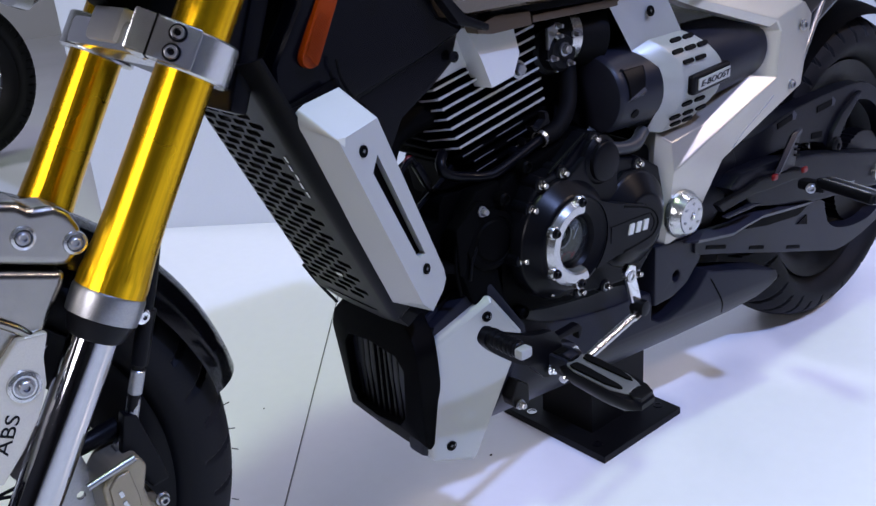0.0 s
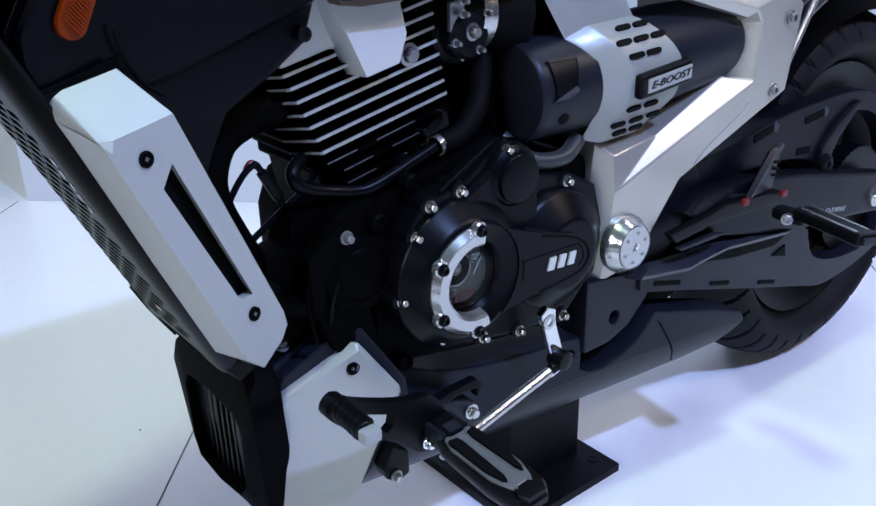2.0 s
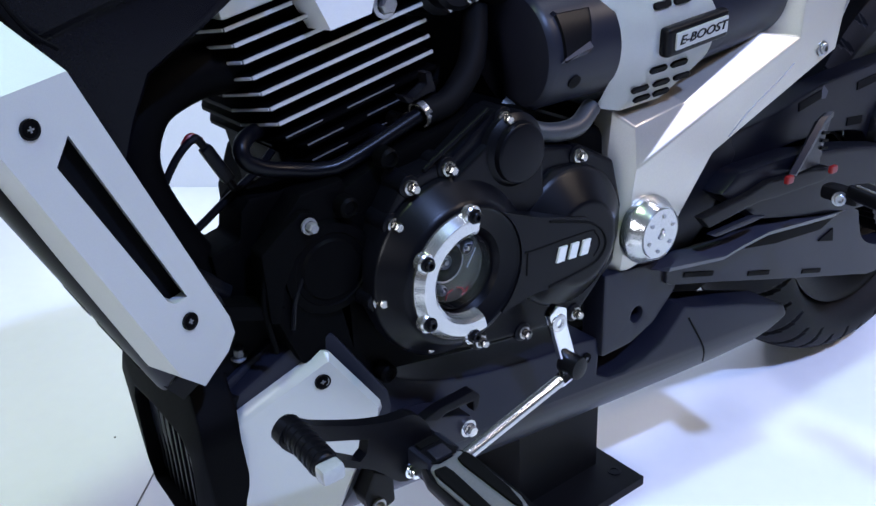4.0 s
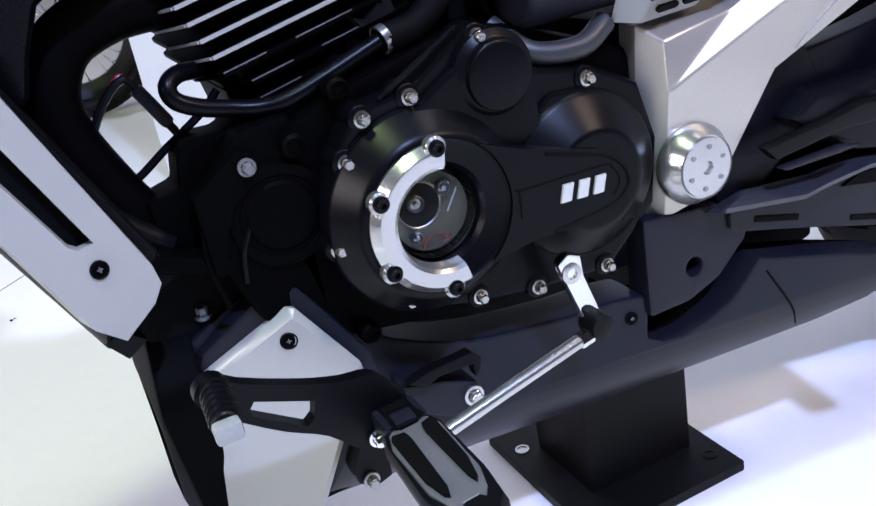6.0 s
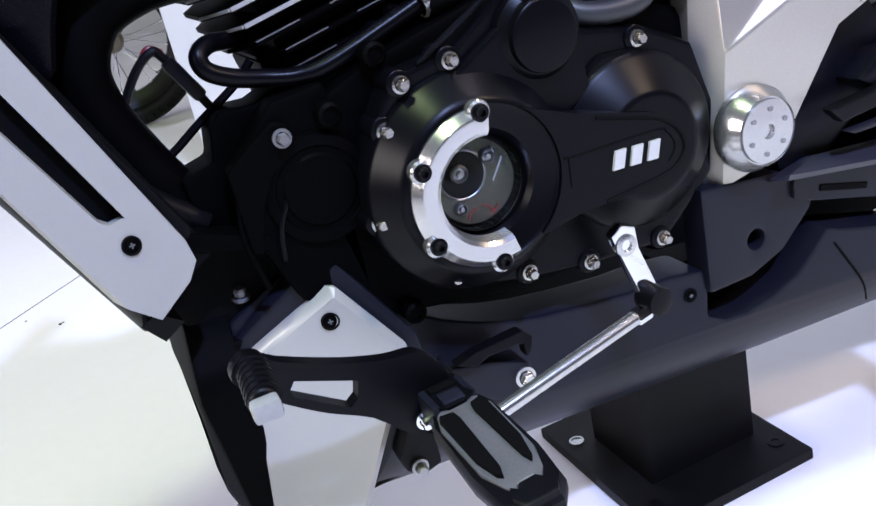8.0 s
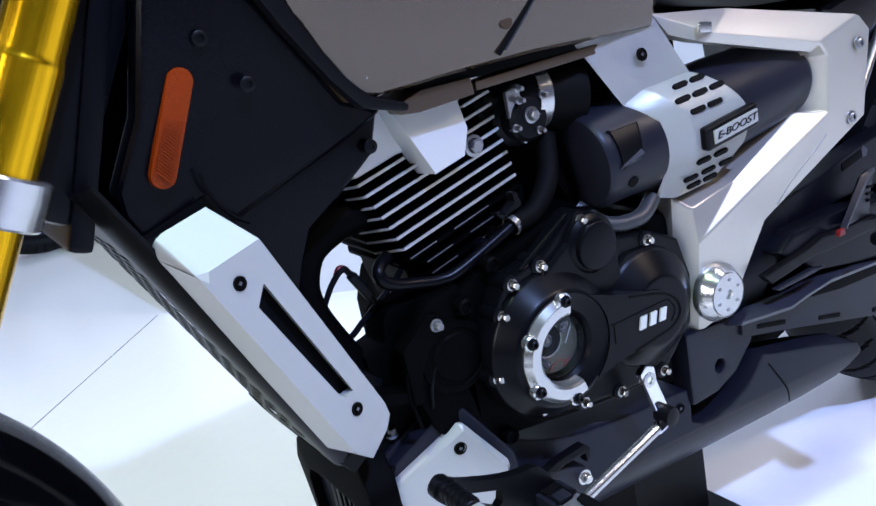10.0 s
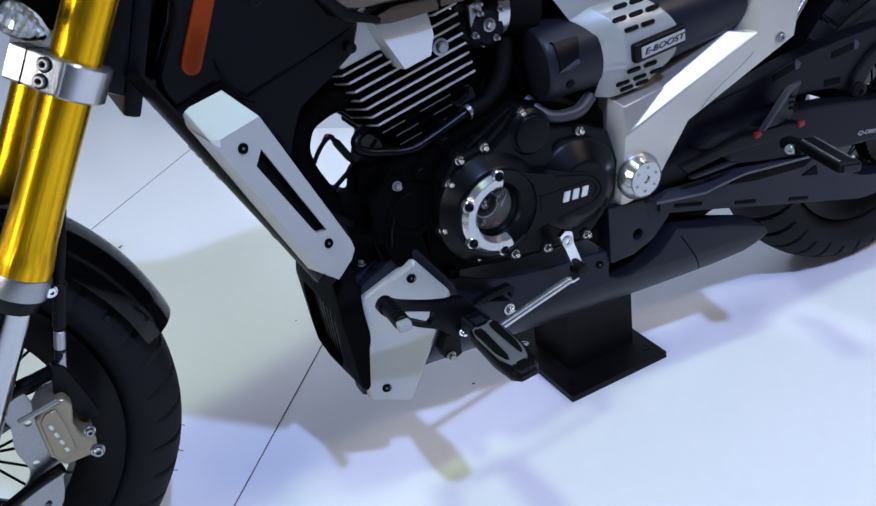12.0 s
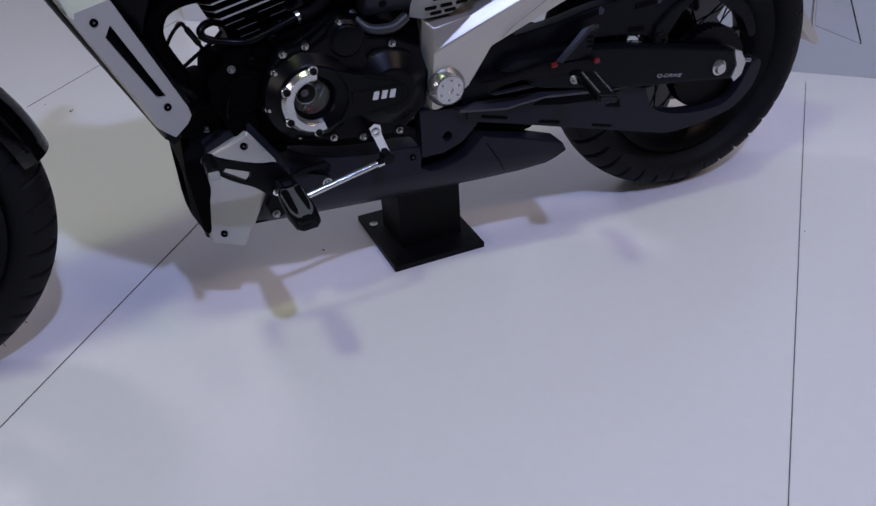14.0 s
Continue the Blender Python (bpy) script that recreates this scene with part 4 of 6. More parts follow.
part("window_boss", lathe([(0.0805, -0.010), (0.0800, 0.003), (0.0775, 0.006), (0.0640, 0.0215), (0.0605, 0.0245), (0.0575, 0.0250), (0.0545, 0.0225), (0.0400, 0.0190), (0.0350, 0.0120), (0.0335, 0.0110), (0.0335, -0.03)], WIN, (0, -1, 0), 64), ENGINE, cover)
bm = loft([[Vector((WIN.x + r * math.cos(radians(82 + 202 * k / 48)), WIN.y - hh, WIN.z + r * math.sin(radians(82 + 202 * k / 48)))) for r, hh in ((0.0565, 0.022), (0.0565, 0.0265), (0.0510, 0.0335), (0.0490, 0.0340), (0.0405, 0.0335), (0.0375, 0.0315), (0.0350, 0.0215))] for k in range(49)])
ring = part("window_ring", bm, BRIGHT, cover, "machined silver half ring round the window", 22)
for ang in (88, 150, 209, 268):
    c, s = math.cos(radians(ang)), math.sin(radians(ang))
    part("ring_lug", lathe([(0.0085, 0.0), (0.0085, 0.006), (0.007, 0.0075), (0, 0.0075)], (WIN.x + 0.0535 * c, -0.1475, WIN.z + 0.0535 * s), (0, -1, 0), 20), BRIGHT, ring)
    bolt((WIN.x + 0.0535 * c, -0.1550, WIN.z + 0.0535 * s), ring, 0.0046, (0, -1, 0), ENGINE, "black socket screw")
part("window_well", lathe([(0.0335, 0.0), (0.0335, -0.028), (0.0, -0.028)], WIN + Vector((0, -0.016, 0)), (0, -1, 0), 40), VOID, cover)
part("window_disc", lathe([(0.031, 0.0), (0.030, 0.003), (0.0, 0.003)], WIN + Vector((0, -0.003, 0)), (0, -1, 0), 40), OLIVE, cover, "tan clutch face behind the glass")
part("disc_hole", lathe([(0.0165, 0.0), (0.0165, 0.0012), (0.0155, 0.0016), (0.0, 0.0016)], WIN + Vector((-0.009, -0.0062, 0.008)), (0, -1, 0), 32), VOID, cover)
part("hole_rim", lathe([(0.0160, 0), (0.0172, 0.0008), (0.0184, 0)], WIN + Vector((-0.009, -0.0070, 0.008)), (0, -1, 0), 36), STEEL, cover)
for (dx, dz, r) in ((0.011, 0.016, 0.0056), (-0.016, -0.015, 0.0046), (-0.012, 0.010, 0.0066), (0.015, 0.019, 0.0030)):
    part("gear_face", lathe([(r, 0), (r, 0.006), (r * 0.8, 0.0075), (r * 0.62, 0.0045), (r * 0.36, 0.0045), (r * 0.36, 0.008), (r * 0.2, 0.0085), (0, 0.0085)], WIN + Vector((dx, -0.004, dz)), (0, -1, 0), 24), STEEL, cover)
for k in range(5):
    part("disc_mark", slab((0.0008, 0.0008, 0.004), WIN + Vector((0.014 + 0.002 * k, -0.0066, -0.002 + 0.003 * k)), 0, (0, 24, 0)), PRINT, cover)
for pts in (((-0.011, -0.026), (-0.009, -0.021), (-0.003, -0.0185)), ((0.001, -0.0180), (0.006, -0.020), (0.009, -0.025)), ((0.006, -0.0265), (0.010, -0.0245), (0.013, -0.0205))):
    part("red_mark", tube([WIN + Vector((x, -0.0072, z)) for x, z in pts], 0.0007, 6), RED, cover)
win = part("window_glass", lathe([(0.0, 0.0), (0.033, 0.0), (0.033, 0.002), (0.028, 0.0045), (0.0, 0.006)], WIN + Vector((0, -0.012, 0)), (0, -1, 0), 40), THIN_GLASS, cover, "round engine sight glass")
win.visible_shadow = False
rib = [(-0.205, 0.480), (-0.165, 0.464), (-0.104, 0.447), (-0.088, 0.438), (-0.077, 0.425), (-0.072, 0.410), (-0.078, 0.398), (-0.091, 0.393), (-0.135, 0.390), (-0.166, 0.392), (-0.205, 0.386)]
rib += [(x, z) for x, z in arc(WIN.x, WIN.z, 0.0585, -52, 52, 14)]
part("arm_rib", soften(plate(rib, -0.1490, 0.03, (), 0), 0.0045, 2, 40), ENGINE, cover, "", 25)
part("drive_boss", lathe([(0.0690, 0.0), (0.0688, 0.0070), (0.0670, 0.0100), (0.0640, 0.0125), (0.0420, 0.0278), (0.0390, 0.0290), (0.0360, 0.0292), (0.0, 0.0292)], (-0.103, -0.118, 0.420), (0, -1, 0), 72), ENGINE, cover, "", 25)
part("rib_seam", tube([(-0.150, -0.1494, 0.3925), (-0.120, -0.1494, 0.3945), (-0.094, -0.1494, 0.3975), (-0.083, -0.1494, 0.4035), (-0.0775, -0.1494, 0.4130), (-0.081, -0.1494, 0.4250), (-0.090, -0.1494, 0.4345), (-0.105, -0.1494, 0.4425), (-0.150, -0.1494, 0.4560)], 0.0012, 6), VOID, cover)
part("oil_cap_boss", lathe([(0.034, 0.0), (0.033, 0.012), (0.028, 0.016), (0.026, 0.0165), (0.0255, 0.022), (0.023, 0.024), (0, 0.024)], (-0.172, -0.116, 0.520), (0, -1, 0), 40), ENGINE, cover)
part("badge_plate", soften(plate([(-0.176, 0.434), (-0.102, 0.4325), (-0.092, 0.4285), (-0.0865, 0.420), (-0.087, 0.412), (-0.093, 0.4055), (-0.105, 0.4055), (-0.177, 0.4130)], -0.1486, 0.006, (), 0), 0.0006, 1, 40), CASE, cover)
part("badge_edge", tube([(-0.177, -0.1492, 0.4130), (-0.176, -0.1492, 0.434), (-0.174, -0.1492, 0.4345), (-0.102, -0.1492, 0.4325), (-0.092, -0.1492, 0.4285), (-0.0865, -0.1492, 0.420), (-0.087, -0.1492, 0.412), (-0.093, -0.1492, 0.4055)], 0.0008, 6, 4), VOID, cover)
for k in range(3):
    part("badge_mark", plate([(-0.1425 + 0.0150 * k, 0.4140 - 0.001 * k), (-0.1330 + 0.0150 * k, 0.4135 - 0.001 * k), (-0.1290 + 0.0150 * k, 0.4275 - 0.001 * k), (-0.1385 + 0.0150 * k, 0.4280 - 0.001 * k)], -0.1512, 0.003, (), 0.0005), WHITE_PRINT, cover, "plain silver badge mark")
for p in ((-0.315, 0.427), (-0.296, 0.487), (-0.278, 0.514), (-0.240, 0.520), (-0.180, 0.549), (-0.091, 0.496), (-0.090, 0.335), (-0.158, 0.339), (-0.211, 0.350), (-0.271, 0.369)):
    part("bolt_boss", lathe([(0.0100, 0.0), (0.0095, 0.026), (0.0080, 0.027), (0, 0.027)], (p[0], -0.097, p[1]), (0, -1, 0), 18), ENGINE, cover)
    hex_bolt((p[0], -0.124, p[1]), cover, 0.0042, (0, -1, 0), ZINC)
for x0, z0, x1, z1 in ((-0.262, 0.523, -0.200, 0.555), (-0.256, 0.527, -0.194, 0.559)):
    part("cover_rib", rod((x0, -0.121, z0), (x1, -0.121, z1), 0.0018, 8), ENGINE, cover)
# front of the crankcase: starter housing and round covers
part("starter_cover", lathe([(0.040, 0), (0.038, 0.006), (0.031, 0.008), (0.030, 0.0065), (0.026, 0.0065), (0.024, 0.009), (0.012, 0.010), (0, 0.010)], (-0.343, -0.097, 0.457), (-0.08, -1, 0), 40), CASE, block)
part("case_bracket", soften(plate([(-0.428, 0.484), (-0.403, 0.490), (-0.399, 0.512), (-0.391, 0.521), (-0.366, 0.520), (-0.350, 0.526), (-0.330, 0.530), (-0.330, 0.440), (-0.422, 0.435)], -0.075, 0.04, (), 0), 0.004, 2, 30), CASE, block)
part("mount_lug", soften(plate([(-0.401, 0.486), (-0.380, 0.501), (-0.364, 0.511), (-0.354, 0.508), (-0.350, 0.498), (-0.354, 0.486), (-0.372, 0.476), (-0.384, 0.455), (-0.392, 0.425), (-0.400, 0.428)], -0.104, 0.02, (), 0), 0.003, 2, 30), CASE, block)
hex_bolt((-0.360, -0.105, 0.499), block, 0.0044, (0, -1, 0), PEWTER)
for x, z in ((-0.325, 0.505), (-0.300, 0.345), (-0.285, 0.535)):
    part("case_boss", lathe([(0.009, 0), (0.0085, 0.012), (0.006, 0.014), (0.005, 0.011), (0, 0.011)], (x, -0.097, z), (0, -1, 0), 18), CASE, block)
part("case_ridge", tube([(-0.396, -0.099, 0.400), (-0.402, -0.100, 0.440), (-0.398, -0.100, 0.470)], 0.0022, 8), CASE, block)
part("case_ridge", tube([(-0.380, -0.099, 0.415), (-0.376, -0.101, 0.440), (-0.364, -0.101, 0.462)], 0.0020, 8), ENGINE, block)
hex_bolt((-0.412, -0.060, 0.385), block, 0.0045, (0, -0.3, 1), PEWTER)

# finned cylinder and head, leaning forward
CYL = pose(-0.290, 0.0, 0.6165, 0, -12, 0)
bm = slab((0.128, 0.108, 0.20), (0.005, 0, -0.02), 0.004)
bm.transform(CYL)
barrel = part("cylinder", bm, CASE, moto, "black finned cylinder with polished fin edges")


def cyl_fin(x0, x1, z, shiny):
    outline = [(x1, -0.067), (x1, 0.067), (x0, 0.067), (x0 - 0.016, 0.036), (x0 - 0.016, -0.036), (x0, -0.067)]
    bm = loft([[Vector((x, y, z - 0.0020)) for x, y in outline], [Vector((x, y, z + 0.0020)) for x, y in outline]])
    bmesh.ops.recalc_face_normals(bm, faces=bm.faces)
    soften(bm, 0.0010)
    bm.transform(CYL)
    fin = part("fin", bm, CASE, barrel)
    if not shiny:
        # Glints along the dull fin's edge, laid on as thin grey strips.
        for xa, xb in ((x0, x0 + 0.034), (x0 + 0.058, x0 + 0.105)):
            bm = slab((xb - xa, 0.0012, 0.0010), ((xa + xb) / 2, -0.0669, z + 0.0016), 0.0002)
            bm.transform(CYL)
            part("edge_glint", bm, PEWTER, fin)
    if shiny:
        bm = slab((x1 - x0 - 0.001, 0.0020, 0.0030), ((x0 + x1) / 2, -0.0670, z + 0.0004), 0.0006)
        bm.transform(CYL)
        part("polished_edge", bm, POLISH, fin)
        bm = slab((0.0345, 0.0020, 0.0022), (x0 - 0.0083, -0.0517, z + 0.0006), 0.0005, (0, 0, -62.7))
        bm.transform(CYL)
        part("polished_edge", bm, POLISH, fin)


for k in range(10):
    z = -0.087 + 0.0135 * k
    cyl_fin(-0.0745 - 0.21 * (z + 0.033) if k >= 3 else -0.056, 0.078, z, k >= 4)
cyl_fin(-0.092, -0.034, 0.0475, True)
cyl_fin(0.034, 0.080, 0.0475, True)
cyl_fin(0.046, 0.082, 0.0605, True)
bm = slab((0.140, 0.100, 0.075), (-0.004, 0, -0.098), 0.004)
bm.transform(CYL)
part("barrel_base", bm, CASE, barrel)
for xx in (-0.05, 0.0, 0.05):
    bm = slab((0.010, 0.122, 0.06), (xx, 0, -0.105), 0.002)
    bm.transform(CYL)
    part("barrel_web", bm, CASE, barrel)
for k in range(7):
    for z in (-0.118, -0.106, -0.096):
        bm = slab((0.009, 0.0030, 0.0042), (-0.052 + 0.0165 * k, -0.0620, z), 0.0008)
        bm.transform(CYL)
        part("barrel_block", bm, ENGINE, barrel)
for x, z, r in ((0.048, -0.072, 0.008), (0.006, -0.076, 0.008), (0.024, -0.070, 0.006)):
    q = CYL @ Vector((x, -0.066, z))
    part("barrel_plug", lathe([(r, 0), (r, 0.010), (r * 0.8, 0.013), (0, 0.013)], q, (0, -1, 0), 18), ENGINE, barrel)
bm = plate([(-0.090, 0.052), (-0.034, 0.052), (-0.02, 0.045), (0.022, 0.045), (0.030, 0.060), (0.084, 0.078), (0.086, 0.108), (-0.086, 0.108)], -0.063, 0.126, (), 0.005)
bm.transform(CYL)
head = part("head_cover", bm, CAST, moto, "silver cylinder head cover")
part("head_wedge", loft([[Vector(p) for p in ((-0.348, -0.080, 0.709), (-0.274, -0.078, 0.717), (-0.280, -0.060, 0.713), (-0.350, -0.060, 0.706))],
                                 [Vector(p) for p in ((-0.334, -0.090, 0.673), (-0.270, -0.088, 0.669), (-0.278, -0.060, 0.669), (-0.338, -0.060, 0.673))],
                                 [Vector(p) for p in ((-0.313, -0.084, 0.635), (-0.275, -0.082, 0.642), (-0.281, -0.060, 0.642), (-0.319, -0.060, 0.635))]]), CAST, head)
hex_bolt((-0.254, -0.068, 0.645), head, 0.0075, (0, -1, 0), STEEL)
# pipes round the engine
part("coolant_pipe", tube([(-0.345, -0.030, 0.560), (-0.366, -0.048, 0.562), (-0.382, -0.065, 0.5645), (-0.3915, -0.073, 0.5595), (-0.3895, -0.076, 0.5495), (-0.375, -0.077, 0.5410), (-0.354, -0.078, 0.5350), (-0.333, -0.082, 0.531), (-0.308, -0.086, 0.534), (-0.233, -0.086, 0.558)], 0.0064, 14), ENGINE, moto)
part("pipe_elbow", tube([(-0.235, -0.086, 0.557), (-0.208, -0.085, 0.561), (-0.182, -0.08, 0.580), (-0.165, -0.07, 0.600), (-0.155, -0.06, 0.63)], 0.0115, 14), VOID, moto)
bracket = part("pipe_bracket", plate([(-0.259, 0.578), (-0.252, 0.569), (-0.224, 0.575), (-0.228, 0.591), (-0.234, 0.591), (-0.233, 0.582), (-0.247, 0.573)], -0.092, 0.012, (), 0.0015), BLACK, moto)
part("hose_clip", lathe([(0.0095, -0.003), (0.0115, -0.003), (0.0115, 0.003), (0.0095, 0.003)], (-0.236, -0.086, 0.557), (0.95, 0.1, 0.3), 20, None, True), BRIGHT, moto)
part("wire_loop", tube([(-0.455, -0.05, 0.515), (-0.447, -0.05, 0.534), (-0.432, -0.05, 0.556), (-0.418, -0.05, 0.567), (-0.411, -0.05, 0.562), (-0.391, -0.05, 0.523), (-0.375, -0.05, 0.49)], 0.0031, 8), BLACK, moto)
part("wire_plug", slab((0.010, 0.010, 0.034), (-0.402, -0.05, 0.545), 0.003, (0, -28, 0)), BLACK, moto)
part("red_wire", tube([(-0.424, -0.048, 0.563), (-0.418, -0.0475, 0.5685), (-0.411, -0.048, 0.564)], 0.0034, 8), RED, moto)
part("inner_wire", tube([(-0.355, -0.05, 0.545), (-0.370, -0.05, 0.532), (-0.402, -0.05, 0.513), (-0.429, -0.05, 0.497), (-0.445, -0.05, 0.50), (-0.455, -0.05, 0.51)], 0.0032, 8), BLACK, moto)
part("down_tube", rod((-0.545, -0.05, 0.68), (-0.448, -0.05, 0.44), 0.014, 16), BLACK, moto)
part("radiator_hose", tube([(-0.50, -0.07, 0.56), (-0.475, -0.07, 0.51), (-0.448, -0.07, 0.475), (-0.42, -0.07, 0.45)], 0.010, 12), BLACK, moto)
part("exhaust_bend", tube([(-0.345, -0.03, 0.610), (-0.38, -0.035, 0.613), (-0.415, -0.04, 0.611), (-0.447, -0.045, 0.598), (-0.464, -0.05, 0.570), (-0.463, -0.05, 0.540), (-0.450, -0.05, 0.505), (-0.432, -0.05, 0.470), (-0.40, -0.03, 0.43)], 0.0205, 18), CASE, moto)
part("frame_shelf", slab((0.085, 0.05, 0.012), (-0.425, -0.075, 0.445), 0.003, (0, 20, 0)), CASE, moto)
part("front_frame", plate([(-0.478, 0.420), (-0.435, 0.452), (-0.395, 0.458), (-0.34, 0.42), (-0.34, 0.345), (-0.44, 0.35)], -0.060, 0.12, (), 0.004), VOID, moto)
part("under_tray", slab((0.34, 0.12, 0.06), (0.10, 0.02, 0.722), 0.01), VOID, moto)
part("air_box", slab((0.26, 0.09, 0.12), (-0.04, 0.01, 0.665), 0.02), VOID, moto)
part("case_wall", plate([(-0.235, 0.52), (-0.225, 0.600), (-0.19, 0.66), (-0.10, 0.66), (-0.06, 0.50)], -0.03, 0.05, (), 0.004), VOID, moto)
# throttle body and boot
throttle = part("throttle_body", lathe([(0.0, 0.0), (0.020, 0.0), (0.024, 0.004), (0.024, 0.020), (0.030, 0.024), (0.030, 0.050), (0, 0.05)], (-0.192, -0.088, 0.657), (0.05, 1, 0), 28), BLACK, moto, "black throttle body with bright screws")
for dx, dz in ((0.0, 0.004), (-0.012, 0.022), (-0.022, -0.004), (0.008, -0.014), (0.018, 0.02), (-0.012, 0.034)):
    hex_bolt((-0.192 + dx, -0.0885, 0.657 + dz), throttle, 0.0028 if dx else 0.0058, (0, -1, 0), STEEL)
part("throttle_lever", plate([(-0.215, 0.69), (-0.20, 0.695), (-0.190, 0.660), (-0.182, 0.640), (-0.200, 0.632), (-0.215, 0.65)], -0.084, 0.006, (), 0.002), STEEL, throttle)
part("boot_clamp", lathe([(0.034, -0.008), (0.0365, -0.008), (0.0365, 0.008), (0.034, 0.008)], (-0.165, -0.055, 0.672), (1, -0.1, -0.1), 32, None, True), BRIGHT, throttle)
part("intake_boot", lathe([(0.030, -0.045), (0.034, -0.02), (0.0345, 0.02), (0.042, 0.05)], (-0.165, -0.055, 0.672), (1, -0.1, -0.15), 32), VOID, throttle)
part("vent_hose", tube([(-0.145, -0.08, 0.545), (-0.125, -0.105, 0.522), (-0.085, -0.112, 0.518), (-0.055, -0.105, 0.530)], 0.0092, 14), HOSE, moto, "grey rubber hose")

# boost canister, its silver shield and badge
CAN_A, CAN_B = Vector((-0.133, -0.078, 0.590)), Vector((0.205, -0.092, 0.606))
CAN_WAY = (CAN_B - CAN_A).normalized()
can = part("boost_canister", lathe([(0, 0.0), (0.040, 0.0), (0.0505, 0.002), (0.0545, 0.008), (0.0555, 0.05), (0.0575, 0.10), (0.0565, 0.102), (0.0575, 0.105), (0.0565, 0.22), (0.053, 0.29), (0.0475, 0.328), (0.042, 0.338), (0.036, 0.345), (0, 0.346)], CAN_A, CAN_WAY, 64), DARK, moto, "charcoal boost canister")


def around(x, ang, r):
    c = CAN_A + CAN_WAY * (x - CAN_A.x)
    return Vector((x, c.y - r * math.cos(radians(ang)), c.z + r * math.sin(radians(ang))))


def shield_point(x, ang, r):
    """Round the canister above, running straight down and inward below."""
    if ang > -32:
        return around(x, ang, r)
    run = radians(-32 - ang) * 0.0675
    return around(x, -32, r) + Vector((0, 0.545, -0.838)) * run


bm = bmesh.new()
grid = []
COLS = (0.0, 0.03, 0.25, 0.285, 0.40, 0.52, 0.64, 0.76, 0.88, 0.97, 1.0)
angles = [62 - 130 * k / 26 for k in range(27)]
for ang in angles:
    u = (ang + 68) / 130
    left = -0.050 - 0.012 * u if ang < 30 else -0.062 - 0.02 * (ang - 30) / 32
    right = 0.060 - 0.065 * max(0, u - 0.55) ** 1.3 * 2 - 0.07 * max(0, 0.30 - u) ** 1.2 * 2
    grid.append([bm.verts.new(shield_point(left + (right - left) * f, ang, 0.0675 - 0.0095 * min(1.0, max(0.0, (0.268 - f) / 0.238)) - 0.002 * (f == 0.0) - 0.002 * (f == 1.0))) for f in COLS])
top = []
for f2 in (0.5, 1.0):
    row = []
    for k in range(11):
        p = grid[0][k].co
        q = Vector((-0.135 + (-0.020 + 0.135) * k / 10, -0.104 - 0.002 * math.sin(math.pi * k / 10), 0.718 + 0.004 * k / 10))
        row.append(bm.verts.new(p.lerp(q, f2)))
    top.append(row)
allrows = top[::-1] + grid
for a, b in zip(allrows, allrows[1:]):
    for k in range(10):
        bm.faces.new((a[k], a[k + 1], b[k + 1], b[k]))
bmesh.ops.solidify(bm, geom=bm.faces[:], thickness=0.003)
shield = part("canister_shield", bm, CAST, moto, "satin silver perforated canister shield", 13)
sunk_screw((-0.054, -0.1145, 0.690), shield, 0.0070, (0, -1, 0.2))
for ang, xs in ((50, (-0.016, 0.010)), (36, (-0.026, 0.000, 0.026)), (22, (-0.014, 0.012)), (-28, (-0.010, 0.017)), (-46, (-0.020, 0.008, 0.036)), (-59, (-0.008, 0.018))):
    for x in xs:
        bm = bmesh.new()
        way = (shield_point(x + 0.008, ang, 0.069) - shield_point(x - 0.008, ang, 0.069)).normalized()
        up = (shield_point(x, ang + 4, 0.069) - shield_point(x, ang - 4, 0.069)).normalized()
        pill = [(0.0075 + 0.0031 * math.cos(radians(g)), 0.0031 * math.sin(radians(g))) for g in range(-90, 91, 30)]
        pill += [(-u, -v) for u, v in pill]
        rings = [[shield_point(x, ang, rad) + way * u + up * v for u, v in pill] for rad in (0.0670, 0.0702)]
        part("vent_slot", loft(rings), VOID, shield)
part("canister_hole", lathe([(0.0065, 0.0), (0.0065, 0.0022), (0.0, 0.0022)], (-0.103, -0.1278, 0.567), (-0.04, -0.9, -0.43), 18), VOID, can)


def wrapped(corners, inner, outer, n=8):
    """A thin patch that lies round the canister between four corners (x, angle)."""
    (xa, aa), (xb, ab), (xc, ac), (xd, ad) = corners
    rings = []
    for k in range(n + 1):
        t = k / n
        rings.append([around(xa + (xd - xa) * t, aa + (ad - aa) * t, inner), around(xb + (xc - xb) * t, ab + (ac - ab) * t, inner), around(xb + (xc - xb) * t, ab + (ac - ab) * t, outer), around(xa + (xd - xa) * t, aa + (ad - aa) * t, outer)])
    return loft(rings)


part("pocket_floor", wrapped(((-0.122, 37), (-0.086, 36), (-0.094, 4), (-0.120, -4)), 0.0540, 0.0580), BLACK, can, "dark pocket in the canister side", 60)
part("pocket_edge", wrapped(((-0.125, 40), (-0.083, 39), (-0.086, 36), (-0.122, 37)), 0.0540, 0.0592), DARK, can, "", 60)
part("pocket_edge", wrapped(((-0.086, 38), (-0.082, 38), (-0.090, 2), (-0.094, 4)), 0.0540, 0.0592), DARK, can, "", 60)
